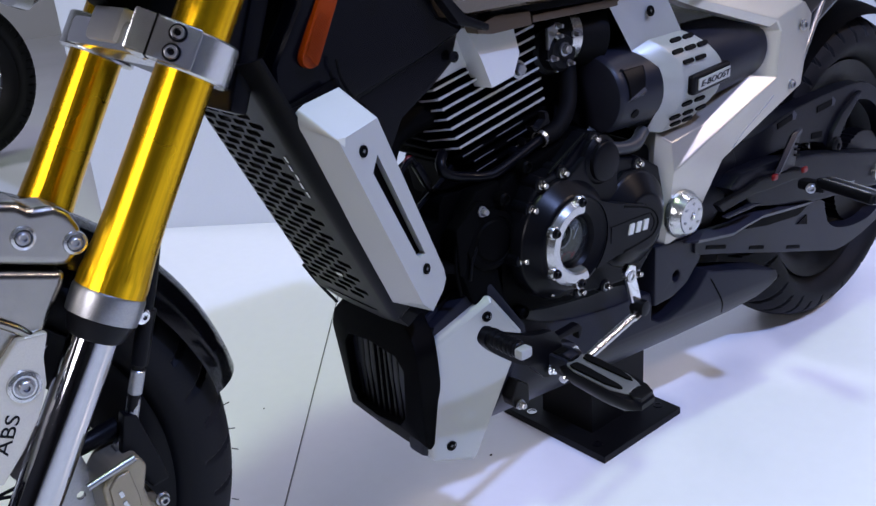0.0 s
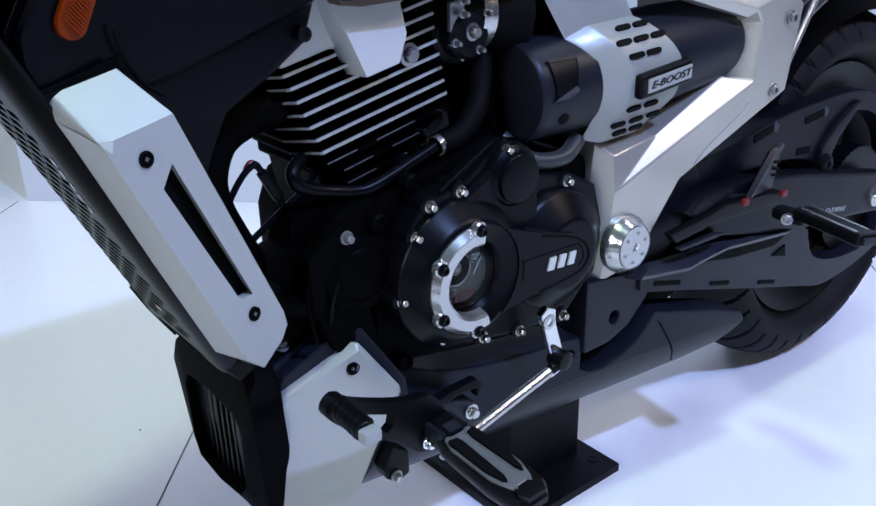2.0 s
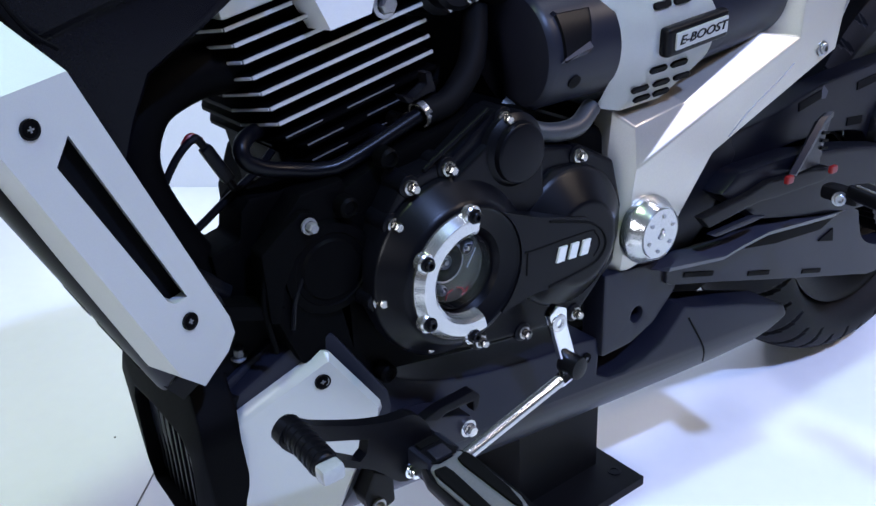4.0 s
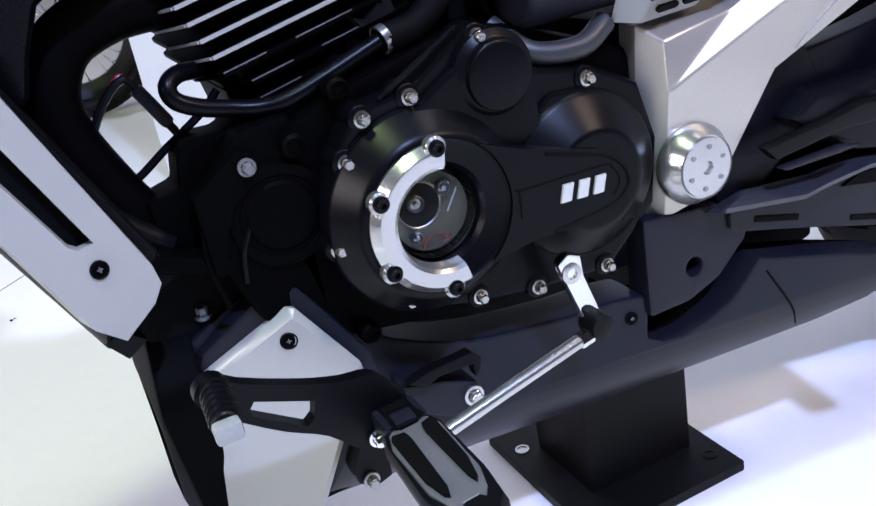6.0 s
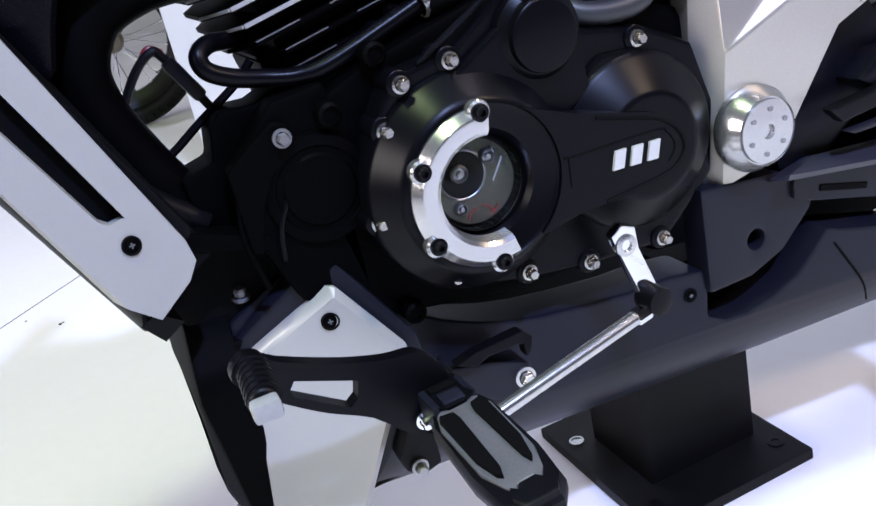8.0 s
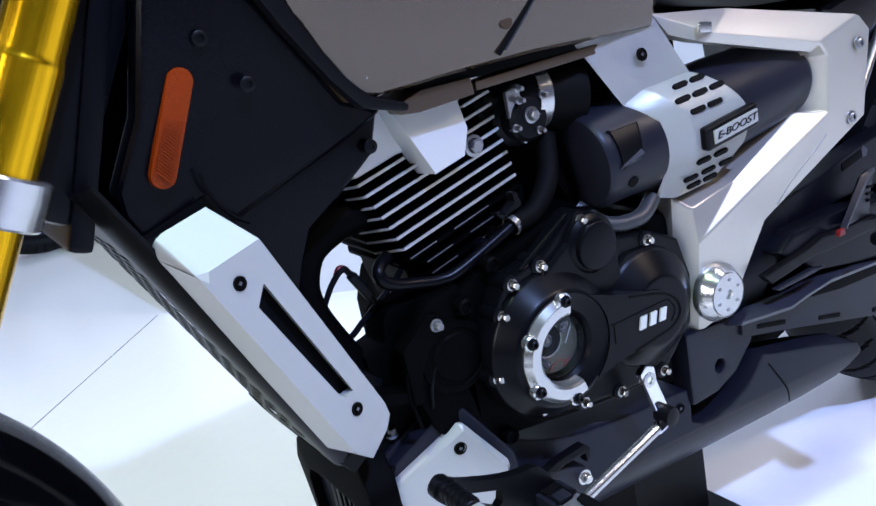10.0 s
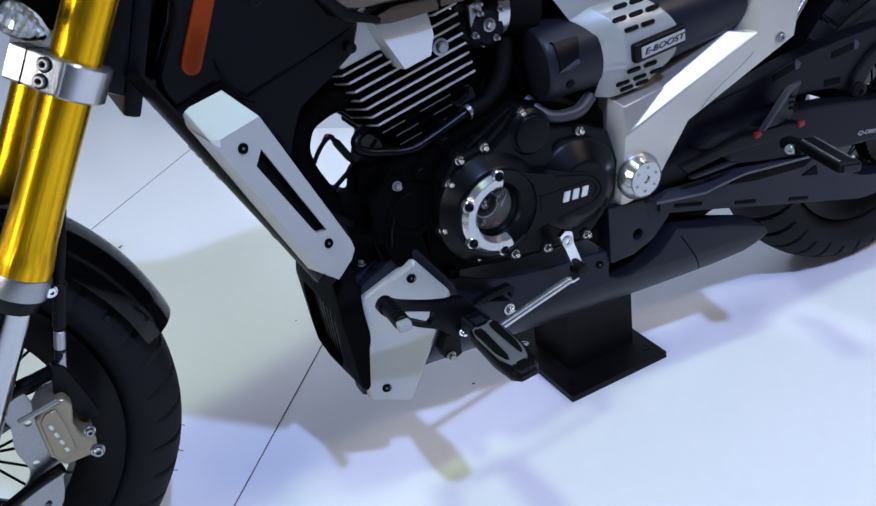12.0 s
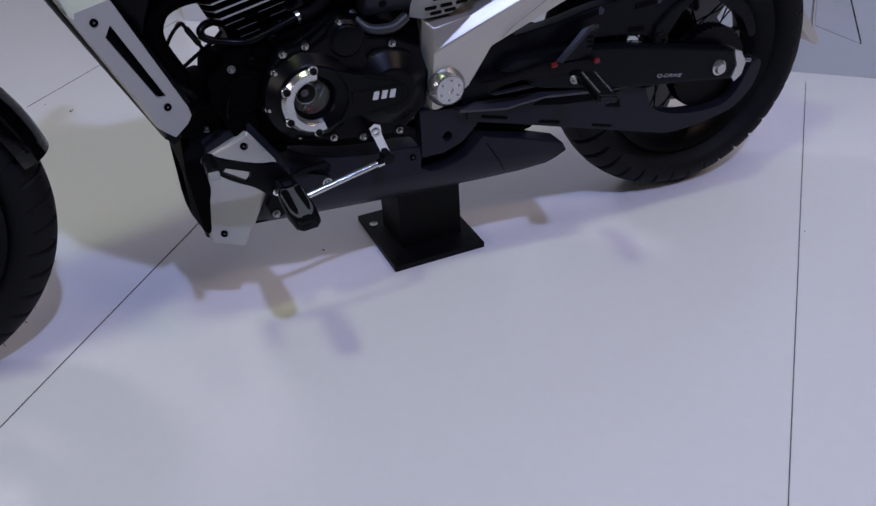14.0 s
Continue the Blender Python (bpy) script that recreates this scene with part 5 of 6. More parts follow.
part("pocket_lip", loft([[around(-0.124, -5, 0.0550), around(-0.122, -2, 0.0592), around(-0.122, 0, 0.0585)], [around(-0.095, -2, 0.0560), around(-0.092, 4, 0.0605), around(-0.094, 9, 0.0585)]]), RAIL, can)
badge = part("boost_badge", soften(slab((0.087, 0.012, 0.027), (0.0245, -0.154, 0.593), 0.0, (4, -5, 0)), 0.005, 3), BLACK, moto, "black badge with pale lettered face")
part("badge_face", slab((0.073, 0.003, 0.0155), (0.0270, -0.1602, 0.593), 0.0012, (4, -5, 0)), SILVER, badge)
lettering("badge_lettering", "E-BOOST", 0.0080, (0.0270, -0.1620, 0.593), (94, -5, 0), BLACK, badge, 0.0004, 1.45, 0.25, 0.010)

# alloy frame plate
V = {"tl": (-0.027, -0.106, 0.5205), "tm": (-0.0125, -0.1225, 0.5058), "lo": (-0.0254, -0.1230, 0.355), "lf": (-0.041, -0.104, 0.361), "b2": (0.002, -0.1270, 0.3620), "b3": (0.045, -0.1320, 0.394),
     "b4": (0.088, -0.1395, 0.461), "b5": (0.278, -0.150, 0.538), "b6": (0.296, -0.150, 0.641), "b7": (0.284, -0.144, 0.661), "b8": (0.085, -0.112, 0.710), "b9": (-0.018, -0.100, 0.725),
     "i1": (-0.006, -0.110, 0.700), "i2": (0.030, -0.127, 0.684), "i3": (0.187, -0.145, 0.637), "e2": (0.040, -0.131, 0.692), "e3": (0.198, -0.150, 0.646), "i3b": (0.212, -0.150, 0.628), "i4": (0.208, -0.150, 0.560), "i4b": (0.190, -0.110, 0.562), "i3c": (0.188, -0.110, 0.626),
     "r1": (-0.0186, -0.1314, 0.466), "u1": (0.056, -0.1250, 0.517), "t1": (0.060, -0.092, 0.524), "u2": (0.166, -0.096, 0.574), "m2": (0.172, -0.1265, 0.5676)}
FACES = (("tl", "tm", "r1", "lo", "lf"), ("r1", "b4", "b3", "b2", "lo"), ("r1", "i4", "b5", "b4"), ("i4", "i3b", "b7", "b6", "b5"), ("i3b", "e3", "b7"), ("e3", "e2", "b8", "b7"), ("e3", "i3", "i2", "e2"), ("e2", "b9", "b8"), ("i2", "i1", "b9", "e2"),
         ("tm", "u1", "r1"), ("r1", "u1", "m2", "i4"), ("tl", "t1", "u1", "tm"), ("t1", "u2", "m2", "u1"), ("u2", "i4b", "m2"), ("i4b", "i4", "m2"), ("i4b", "i3c", "i3b", "i4"), ("i3c", "i3", "e3", "i3b"))
bm = bmesh.new()
vs = {k: bm.verts.new(p) for k, p in V.items()}
for fc in FACES:
    bm.faces.new([vs[k] for k in fc])
bmesh.ops.recalc_face_normals(bm, faces=bm.faces)
soften(bm, 0.0025, 2, 8)
ext = bmesh.ops.extrude_face_region(bm, geom=bm.faces[:])
bmesh.ops.translate(bm, verts=[v for v in ext["geom"] if isinstance(v, bmesh.types.BMVert)], vec=(0, 0.028, 0))
frame_plate = part("frame_plate", bm, ALLOY, moto, "brushed alloy side frame plate", 20)
for p in ((0.273, -0.150, 0.628), (0.251, -0.150, 0.542)):
    bolt(p, frame_plate, 0.0062, (0, -1, 0), STEEL)
part("plate_crease", tube([(x, -0.1343 - 0.082 * x, z) for x, z in ((0.200, 0.535), (0.180, 0.521), (0.135, 0.495), (0.108, 0.474))], 0.0006, 6), PEWTER, frame_plate)
part("plate_tab", slab((0.020, 0.006, 0.012), (0.030, -0.128, 0.700), 0.003, (0, 10, 0)), BRIGHT, frame_plate)
part("subframe_rail", rod((0.27, -0.142, 0.545), (0.43, -0.10, 0.66), 0.006, 12), STEEL, moto)
cap = part("pivot_cap", lathe([(0.0345, 0.0), (0.0355, 0.005), (0.0350, 0.010), (0.030, 0.018), (0.0275, 0.0225), (0.0270, 0.0205), (0.0258, 0.0205), (0.0252, 0.0230), (0.010, 0.0240), (0.006, 0.0240), (0.005, 0.021), (0, 0.021)], (0.001, -0.127, 0.400), (0, -1, 0), 56), BRIGHT, moto, "machined silver swingarm pivot cap")
for k in range(6):
    a = radians(60 * k + 20)
    part("cap_dot", lathe([(0.0022, 0), (0.0022, 0.0012), (0, 0.0012)], (0.001 + 0.018 * math.cos(a), -0.1502, 0.400 + 0.018 * math.sin(a)), (0, -1, 0), 10), STEEL, cap)
part("inner_frame", slab((0.10, 0.17, 0.16), (0.0, 0.0, 0.45), 0.01), CASE, moto)
low = part("frame_foot", plate([(-0.050, 0.362), (0.030, 0.352), (0.070, 0.330), (0.062, 0.308), (0.030, 0.280), (-0.006, 0.268), (-0.050, 0.268)], -0.126, 0.03, (arc(0.002, 0.300, 0.0088, 0, 340, 17),), 0.004), DARK, moto, "charcoal lower frame bracket")
part("bracket_hole", lathe([(0.011, 0), (0.011, 0.001), (0.0, 0.001)], (0.002, -0.102, 0.300), (0, -1, 0), 18), VOID, low)
sunk_screw((-0.066, pan_y(-0.066, 0.271) - 0.0004, 0.271), moto, 0.0062)
part("swingarm_boot", plate([(0.030, 0.40), (0.085, 0.47), (0.13, 0.49), (0.16, 0.44), (0.12, 0.37), (0.07, 0.335), (0.035, 0.35)], -0.121, 0.02, (), 0.006), ARMS, moto)

# tank and seat
rings = []
for x, low, side in ((-0.490, 0.905, 0.060), (-0.475, 0.868, 0.100), (-0.457, 0.828, 0.112), (-0.437, 0.786, 0.117), (-0.418, 0.757, 0.119), (-0.402, 0.731, 0.120), (-0.390, 0.728, 0.121), (-0.300, 0.729, 0.124), (-0.200, 0.727, 0.124), (-0.100, 0.720, 0.120), (-0.030, 0.714, 0.112), (-0.012, 0.718, 0.100)):
    half = [(0.0, low - 0.004), (side * 0.6, low - 0.004), (side - 0.010, low - 0.002), (side - 0.003, low + 0.002), (side, low + 0.010), (side + 0.018, low + (0.872 - low) * 0.55), (side + 0.026, 0.872 + max(0, low - 0.80) * 0.9), (side + 0.022, 0.884 + max(0, low - 0.80) * 0.8),
            (side - 0.008, 0.900 + max(0, low - 0.80) * 0.6), (side * 0.62, 0.955), (0.0, 0.985)]
    rings.append([Vector((x, -y, z)) for y, z in half] + [Vector((x, y, z)) for y, z in half[-2:0:-1]])
tank = part("fuel_tank", soften(loft(rings), 0.003, 2, 30), BRONZE, moto, "bronze-brown metallic fuel tank", 25)


def tank_y(z):
    return -0.124 - 0.018 * min(1, max(0, (z - 0.738) / 0.08))


part("tank_seam", tube([(x, tank_y(z) - 0.0006, z) for x, z in ((-0.246, 0.734), (-0.222, 0.758), (-0.196, 0.786), (-0.172, 0.812), (-0.148, 0.850))], 0.0026, 8), VOID, tank)
part("seam_strap", tube([(x, tank_y(z) - 0.0014, z) for x, z in ((-0.238, 0.736), (-0.210, 0.765), (-0.186, 0.794), (-0.164, 0.816))], 0.0012, 6), HOSE, tank)
part("tank_plug", lathe([(0.0075, 0), (0.0070, 0.0012), (0, 0.0016)], (-0.236, tank_y(0.762) - 0.0004, 0.762), (0, -1, 0.2), 20), BROWN, tank)
part("tank_tag", tube([(-0.385, -0.1225, 0.745), (-0.384, -0.1240, 0.754), (-0.381, -0.1250, 0.764)], 0.0008, 6), PRINT, tank)
part("tank_trim", soften(plate([(-0.486, 0.860), (-0.474, 0.845), (-0.450, 0.800), (-0.420, 0.752), (-0.396, 0.722), (-0.352, 0.708), (-0.350, 0.716), (-0.384, 0.730), (-0.402, 0.748), (-0.420, 0.775), (-0.440, 0.815), (-0.452, 0.860)], -0.126, 0.016, (), 0), 0.004, 2, 30), BLACK, tank, "black moulded edge trim")
part("rail_front", plate([(-0.356, 0.712), (-0.326, 0.7205), (-0.270, 0.7185), (-0.268, 0.702), (-0.331, 0.701), (-0.352, 0.704)], -0.108, 0.02, (), 0.0015), BROWN, tank, "brown lower rail")
part("rail_rear", plate([(-0.264, 0.7125), (-0.105, 0.7135), (-0.02, 0.7115), (-0.02, 0.7045), (-0.107, 0.703), (-0.264, 0.704)], -0.106, 0.02, (), 0.0015), BROWN, tank, "brown lower rail")
# Shade beneath the tank rails, put in as a black strip.
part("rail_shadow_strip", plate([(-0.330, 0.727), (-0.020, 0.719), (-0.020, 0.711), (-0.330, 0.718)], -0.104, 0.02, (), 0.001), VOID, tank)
rings = []
for x, zb, zt, w in ((-0.055, 0.745, 0.86, 0.10), (-0.01, 0.738, 0.86, 0.125), (0.08, 0.716, 0.83, 0.140), (0.20, 0.692, 0.80, 0.145), (0.32, 0.680, 0.79, 0.14), (0.45, 0.70, 0.80, 0.125), (0.60, 0.75, 0.83, 0.10), (0.72, 0.79, 0.84, 0.06)):
    ring = []
    for k in range(24):
        a = 2 * math.pi * k / 24
        c, s = math.cos(a), math.sin(a)
        ring.append(Vector((x, w * (abs(c) ** 0.6) * (1 if c >= 0 else -1), (zb + zt) / 2 + (zt - zb) / 2 * (abs(s) ** 0.6) * (1 if s >= 0 else -1))))
    rings.append(ring)
seat = part("seat", loft(rings), LEATHER, moto, "dark vinyl seat with red stitching", 50)
part("stitching", tube([(0.0, -0.1275, 0.79), (0.08, -0.1425, 0.768), (0.20, -0.1475, 0.745), (0.32, -0.1425, 0.735)], 0.0012, 6), RED, seat)
part("tail_panel", plate([(0.26, 0.675), (0.42, 0.70), (0.62, 0.755), (0.60, 0.70), (0.42, 0.62), (0.30, 0.56), (0.292, 0.64)], -0.11, 0.22, (), 0.01), GLOSS, moto, "gloss black tail panel")

# rear wheel, swingarm and belt guard
rhub = part("rear_wheel", lathe([(0, -0.085), (0.020, -0.085), (0.030, -0.07), (0.055, -0.06), (0.055, -0.045), (0.035, -0.03), (0.035, 0.03), (0.055, 0.045), (0.055, 0.06), (0.03, 0.07), (0.02, 0.085), (0, 0.085)], REAR, (0, 1, 0), 32), GLOSS, moto, "spoked rear wheel with black rim")
tyre("tyre", REAR, 0.300, 0.158, 0.205, rhub, 38, 1.1)
wheel_rim(REAR, 0.207, 0.105, rhub)
spokes(REAR, 0.05, 0.182, 0.05, 28, rhub)
part("wheel_disc", plate(arc(REAR[0], REAR[2], 0.190, 0, 354, 59), -0.012, 0.024, [arc(REAR[0], REAR[2], 0.160, m - 17, m + 17, 8) + arc(REAR[0], REAR[2], 0.105, m + 12, m - 12, 5) for m in (25, 145, 273)], 0), GLOSS, rhub, "dark wheel centre with three windows")
n = 90
pul = [(REAR[0] + (0.086 + (0.0015 if k % 2 else -0.0015)) * math.cos(2 * math.pi * k / n), REAR[2] + (0.086 + (0.0015 if k % 2 else -0.0015)) * math.sin(2 * math.pi * k / n)) for k in range(n)]
part("belt_pulley", plate(pul, -0.105, 0.03, (), 0), BLACK, rhub)
arm = part("swingarm", plate(eased([(0.060, 0.440), (0.120, 0.458), (0.231, 0.469), (0.323, 0.485), (0.455, 0.491), (0.543, 0.489), (0.604, 0.471), (0.673, 0.420), (0.700, 0.362), (0.684, 0.356), (0.655, 0.402), (0.600, 0.443), (0.550, 0.456), (0.523, 0.450), (0.485, 0.402), (0.465, 0.382), (0.446, 0.382), (0.430, 0.404), (0.350, 0.420), (0.237, 0.424), (0.120, 0.420)]),
                             -0.118, 0.030, (), 0.008), ARMS, moto, "black swingarm with recessed slots")
for x, z, w, t in ((0.297, 0.470, 0.046, -9), (0.424, 0.470, 0.050, -4), (0.405, 0.424, 0.036, 6)):
    part("arm_slot", slab((w, 0.004, 0.011), (x, -0.1175, z), 0.0015, (0, t, 0)), VOID, arm)
# Lit ends of the slots, as small wedges in the paler charcoal.
for x, z in ((0.322, 0.474), (0.450, 0.472)):
    part("slot_end", loft([[Vector((x, -0.1185, z + 0.010)), Vector((x + 0.010, -0.1195, z + 0.001)), Vector((x + 0.010, -0.114, z + 0.001))], [Vector((x - 0.006, -0.1185, z - 0.006)), Vector((x + 0.006, -0.1195, z - 0.007)), Vector((x + 0.006, -0.114, z - 0.007))]]), RAIL, arm)
part("arm_stay", plate([(0.442, 0.392), (0.446, 0.420), (0.479, 0.450), (0.521, 0.470), (0.545, 0.474), (0.523, 0.455), (0.490, 0.428), (0.471, 0.400)], -0.126, 0.010, (), 0.003), ARMS, arm)
part("arm_pivot", lathe([(0.016, 0), (0.016, 0.010), (0.012, 0.013), (0.006, 0.013), (0.005, 0.009), (0, 0.009)], (0.457, -0.120, 0.394), (0, -1, 0), 24), BLACK, arm)
lower = part("swingarm_lower", plate(eased([(0.042, 0.330), (0.050, 0.345), (0.118, 0.336), (0.190, 0.340), (0.300, 0.330), (0.418, 0.307), (0.436, 0.284), (0.451, 0.256), (0.485, 0.236), (0.549, 0.222), (0.620, 0.222), (0.660, 0.247), (0.690, 0.300), (0.715, 0.300), (0.702, 0.250), (0.662, 0.212), (0.617, 0.199), (0.566, 0.191), (0.497, 0.189), (0.436, 0.205), (0.247, 0.261), (0.118, 0.300), (0.050, 0.320)]),
                                    -0.130, 0.036, (), 0.004), DARK, moto, "black lower swingarm and belt guard")
for x, z, w in ((0.096, 0.318, 0.055), (0.213, 0.281, 0.046), (0.332, 0.245, 0.046)):
    part("arm_slot", slab((w, 0.004, 0.006), (x, -0.1295, z), 0.001, (0, 16, 0)), VOID, lower)
part("arm_window", plate([(0.177, 0.324), (0.201, 0.331), (0.254, 0.330), (0.371, 0.312), (0.337, 0.301), (0.237, 0.312)], -0.1325, 0.010, (), 0.001), VOID, lower, "dark recess in the arm")
part("arm_window", plate([(0.336, 0.285), (0.368, 0.294), (0.372, 0.275)], -0.1325, 0.010, (), 0.001), VOID, lower, "dark recess in the arm")
ledge = []
for x0, z0, x1, z1 in ((0.018, 0.358, 0.062, 0.357), (0.111, 0.342, 0.150, 0.346), (0.140, 0.345, 0.198, 0.352), (0.192, 0.347, 0.301, 0.338), (0.330, 0.330, 0.402, 0.313)):
    ledge.append([Vector((x0, -0.152, z0)), Vector((x1, -0.132, z1)), Vector((x1, -0.118, z1 - 0.004)), Vector((x0, -0.122, z0 - 0.012)), Vector((x0, -0.150, z0 - 0.005))])
part("guard_edge", loft(ledge), RAIL, lower)
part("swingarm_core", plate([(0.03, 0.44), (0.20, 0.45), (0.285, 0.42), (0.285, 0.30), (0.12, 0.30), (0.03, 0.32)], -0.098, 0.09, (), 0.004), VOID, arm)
bm = bmesh.new()
rows = []
for k in range(37):
    a = radians(62 + 112 * k / 36)
    row = []
    for j in range(11):
        s = 2 * j / 10 - 1
        r = 0.322 - 0.038 * (1 - math.cos(s * 1.3))
        row.append(bm.verts.new((REAR[0] + r * math.cos(a), 0.088 * math.sin(s * 1.3), REAR[2] + r * math.sin(a))))
    rows.append(row)
for a, b in zip(rows, rows[1:]):
    for j in range(10):
        bm.faces.new((a[j], a[j + 1], b[j + 1], b[j]))
bmesh.ops.solidify(bm, geom=bm.faces[:], thickness=0.004)
part("rear_mudguard", bm, CASE, moto, "black inner rear mudguard")
# Added black plate that darkens the see-through gap below the swingarm.
part("gap_shade", plate([(0.055, 0.245), (0.060, 0.345), (0.215, 0.335), (0.215, 0.240), (0.10, 0.215)], -0.060, 0.08, (), 0.004), VOID, arm)
belt = part("belt_cover", plate([(0.100, 0.412), (0.130, 0.430), (0.245, 0.426), (0.288, 0.418), (0.367, 0.406), (0.617, 0.351), (0.637, 0.342), (0.650, 0.314), (0.636, 0.283), (0.530, 0.299), (0.386, 0.317), (0.270, 0.340), (0.180, 0.362)], -0.146, 0.034, (), 0.008), ARMS, moto, "black belt cover with grey print")
lettering("cover_lettering", "Q-DRIVE", 0.0072, (0.470, -0.1466, 0.3257), (90, 11, 0), PRINT, belt, 0.0003, 1.55, 0.25)
part("axle_nut", lathe([(0.016, 0), (0.016, 0.004), (0.012, 0.006), (0.010, 0.012), (0, 0.012)], (0.590, -0.146, 0.318), (0, -1, 0), 24), BRIGHT, belt, "bright axle nut")
part("axle_block", plate([(0.622, 0.351), (0.640, 0.345), (0.655, 0.318), (0.648, 0.292), (0.630, 0.280), (0.622, 0.292), (0.632, 0.316), (0.626, 0.334)], -0.152, 0.03, (), 0.003), BRIGHT, belt, "bright axle adjuster block")
part("adjuster_screw", rod((0.650, -0.140, 0.318), (0.676, -0.140, 0.314), 0.004, 10), STEEL, belt)
heel = part("heel_fin", plate([(0.212, 0.410), (0.269, 0.457), (0.295, 0.461), (0.307, 0.454), (0.295, 0.433), (0.289, 0.401)], lambda x, z: -0.158 + 0.16 * (x - 0.212), 0.006, (), 0.002), ARMS, moto, "charcoal heel guard fin")
part("fin_facet", loft([[Vector((0.207, -0.1565, 0.412)), Vector((0.216, -0.160, 0.411)), Vector((0.222, -0.157, 0.406))], [Vector((0.268, -0.1485, 0.460)), Vector((0.277, -0.152, 0.459)), Vector((0.283, -0.150, 0.452))], [Vector((0.295, -0.1445, 0.463)), Vector((0.301, -0.147, 0.462)), Vector((0.305, -0.145, 0.455))]]), DARK, heel)
for k in range(3):
    part("fin_slot", slab((0.014, 0.003, 0.003), (0.287, -0.148, 0.422 + 0.009 * k), 0.0006, (0, 8, 0)), VOID, heel)
part("heel_bracket", plate([(0.060, 0.40), (0.140, 0.405), (0.176, 0.411), (0.295, 0.400), (0.311, 0.389), (0.285, 0.383), (0.186, 0.388), (0.161, 0.391), (0.075, 0.385)], -0.154, 0.012, (), 0.003), BLACK, moto)
part("guard_rail", plate([(0.075, 0.378), (0.150, 0.378), (0.175, 0.372), (0.150, 0.371), (0.085, 0.373)], -0.156, 0.008, (), 0.002), DARK, moto)
ppeg = part("passenger_peg", soften(slab((0.038, 0.098, 0.016), (0.2260, -0.268, 0.4015), 0.0, (3, 8, -10)), 0.006, 3), BLACK, moto, "folding passenger footpeg with metal strip")
for dx in (-0.0125, 0.0125):
    part("peg_strip", slab((0.0040, 0.080, 0.003), (0.226 + dx, -0.266, 0.4098 - dx * 0.14), 0.001, (3, 8, -10)), BRIGHT, ppeg, "pale metal strip")
part("peg_end", slab((0.028, 0.004, 0.010), (0.2170, -0.3165, 0.3985), 0.002, (3, 8, -10)), DARK, ppeg, "dark metal end cap")
part("peg_hinge", slab((0.022, 0.044, 0.016), (0.226, -0.211, 0.399), 0.006), BLACK, ppeg)
bolt((0.213, -0.214, 0.398), ppeg, 0.006, (-0.7, -0.7, 0), STEEL)
# Blurred red reflections, put in as two small red boxes.
for p in ((0.203, -0.160, 0.408), (0.293, -0.160, 0.398)):
    part("red_reflection", slab((0.012, 0.006, 0.009), p, 0.002), RED, moto)

# tail carrier with clear plate holder behind the wheel
tail = part("plate_carrier", plate([(0.884, 0.51), (0.884, 0.417), (0.859, 0.374), (0.878, 0.334), (0.938, 0.271), (0.966, 0.250), (0.973, 0.262), (0.948, 0.300), (0.908, 0.345), (0.888, 0.375), (0.912, 0.402), (0.908, 0.43), (0.912, 0.51)], -0.03, 0.06, (), 0.004), ALLOY, moto, "silver tail carrier for the licence holder")
part("carrier_strut", rod((0.884, -0.028, 0.470), (0.925, -0.028, 0.410), 0.005, 10), BRIGHT, tail)
part("carrier_strut", rod((0.886, -0.028, 0.378), (0.940, -0.028, 0.385), 0.005, 10), BRIGHT, tail)
part("carrier_strut", rod((0.930, -0.028, 0.420), (0.945, -0.028, 0.300), 0.005, 10), BRIGHT, tail)
part("plate_holder", slab((0.005, 0.20, 0.17), (0.985, 0.0, 0.34), 0.002, (0, -28, 0)), ACRYLIC, tail, "clear empty licence plate holder").visible_shadow = False
part("tail_stay", rod((0.62, -0.03, 0.70), (0.93, -0.02, 0.52), 0.010, 12), GLOSS, tail)

# foot controls
def lever_y(x, z):
    return -0.190 + 0.065 * (x + 0.444)


ctrl = part("gear_lever", plate(eased([(-0.446, 0.388), (-0.441, 0.398), (-0.431, 0.400), (-0.416, 0.388), (-0.377, 0.369), (-0.349, 0.359), (-0.329, 0.355), (-0.316, 0.342), (-0.311, 0.327), (-0.316, 0.304), (-0.328, 0.296), (-0.346, 0.300), (-0.369, 0.324), (-0.396, 0.341), (-0.418, 0.358), (-0.436, 0.374)]), lever_y, 0.011, ([(-0.415, 0.367), (-0.411, 0.372), (-0.372, 0.354), (-0.375, 0.342), (-0.381, 0.338), (-0.414, 0.362)],), 0), BLACK, moto, "black gear lever with a cut-out")
part("footpeg_mount", plate([(-0.292, 0.303), (-0.258, 0.295), (-0.229, 0.282), (-0.224, 0.270), (-0.235, 0.257), (-0.258, 0.260), (-0.290, 0.278)], -0.132, 0.03, (), 0.003), DARK, ctrl)
part("mount_tab", plate([(-0.291, 0.309), (-0.273, 0.314), (-0.234, 0.316), (-0.226, 0.308), (-0.229, 0.296), (-0.234, 0.293), (-0.235, 0.305), (-0.264, 0.306), (-0.275, 0.302)], -0.142, 0.012, (), 0.002), BLACK, ctrl)
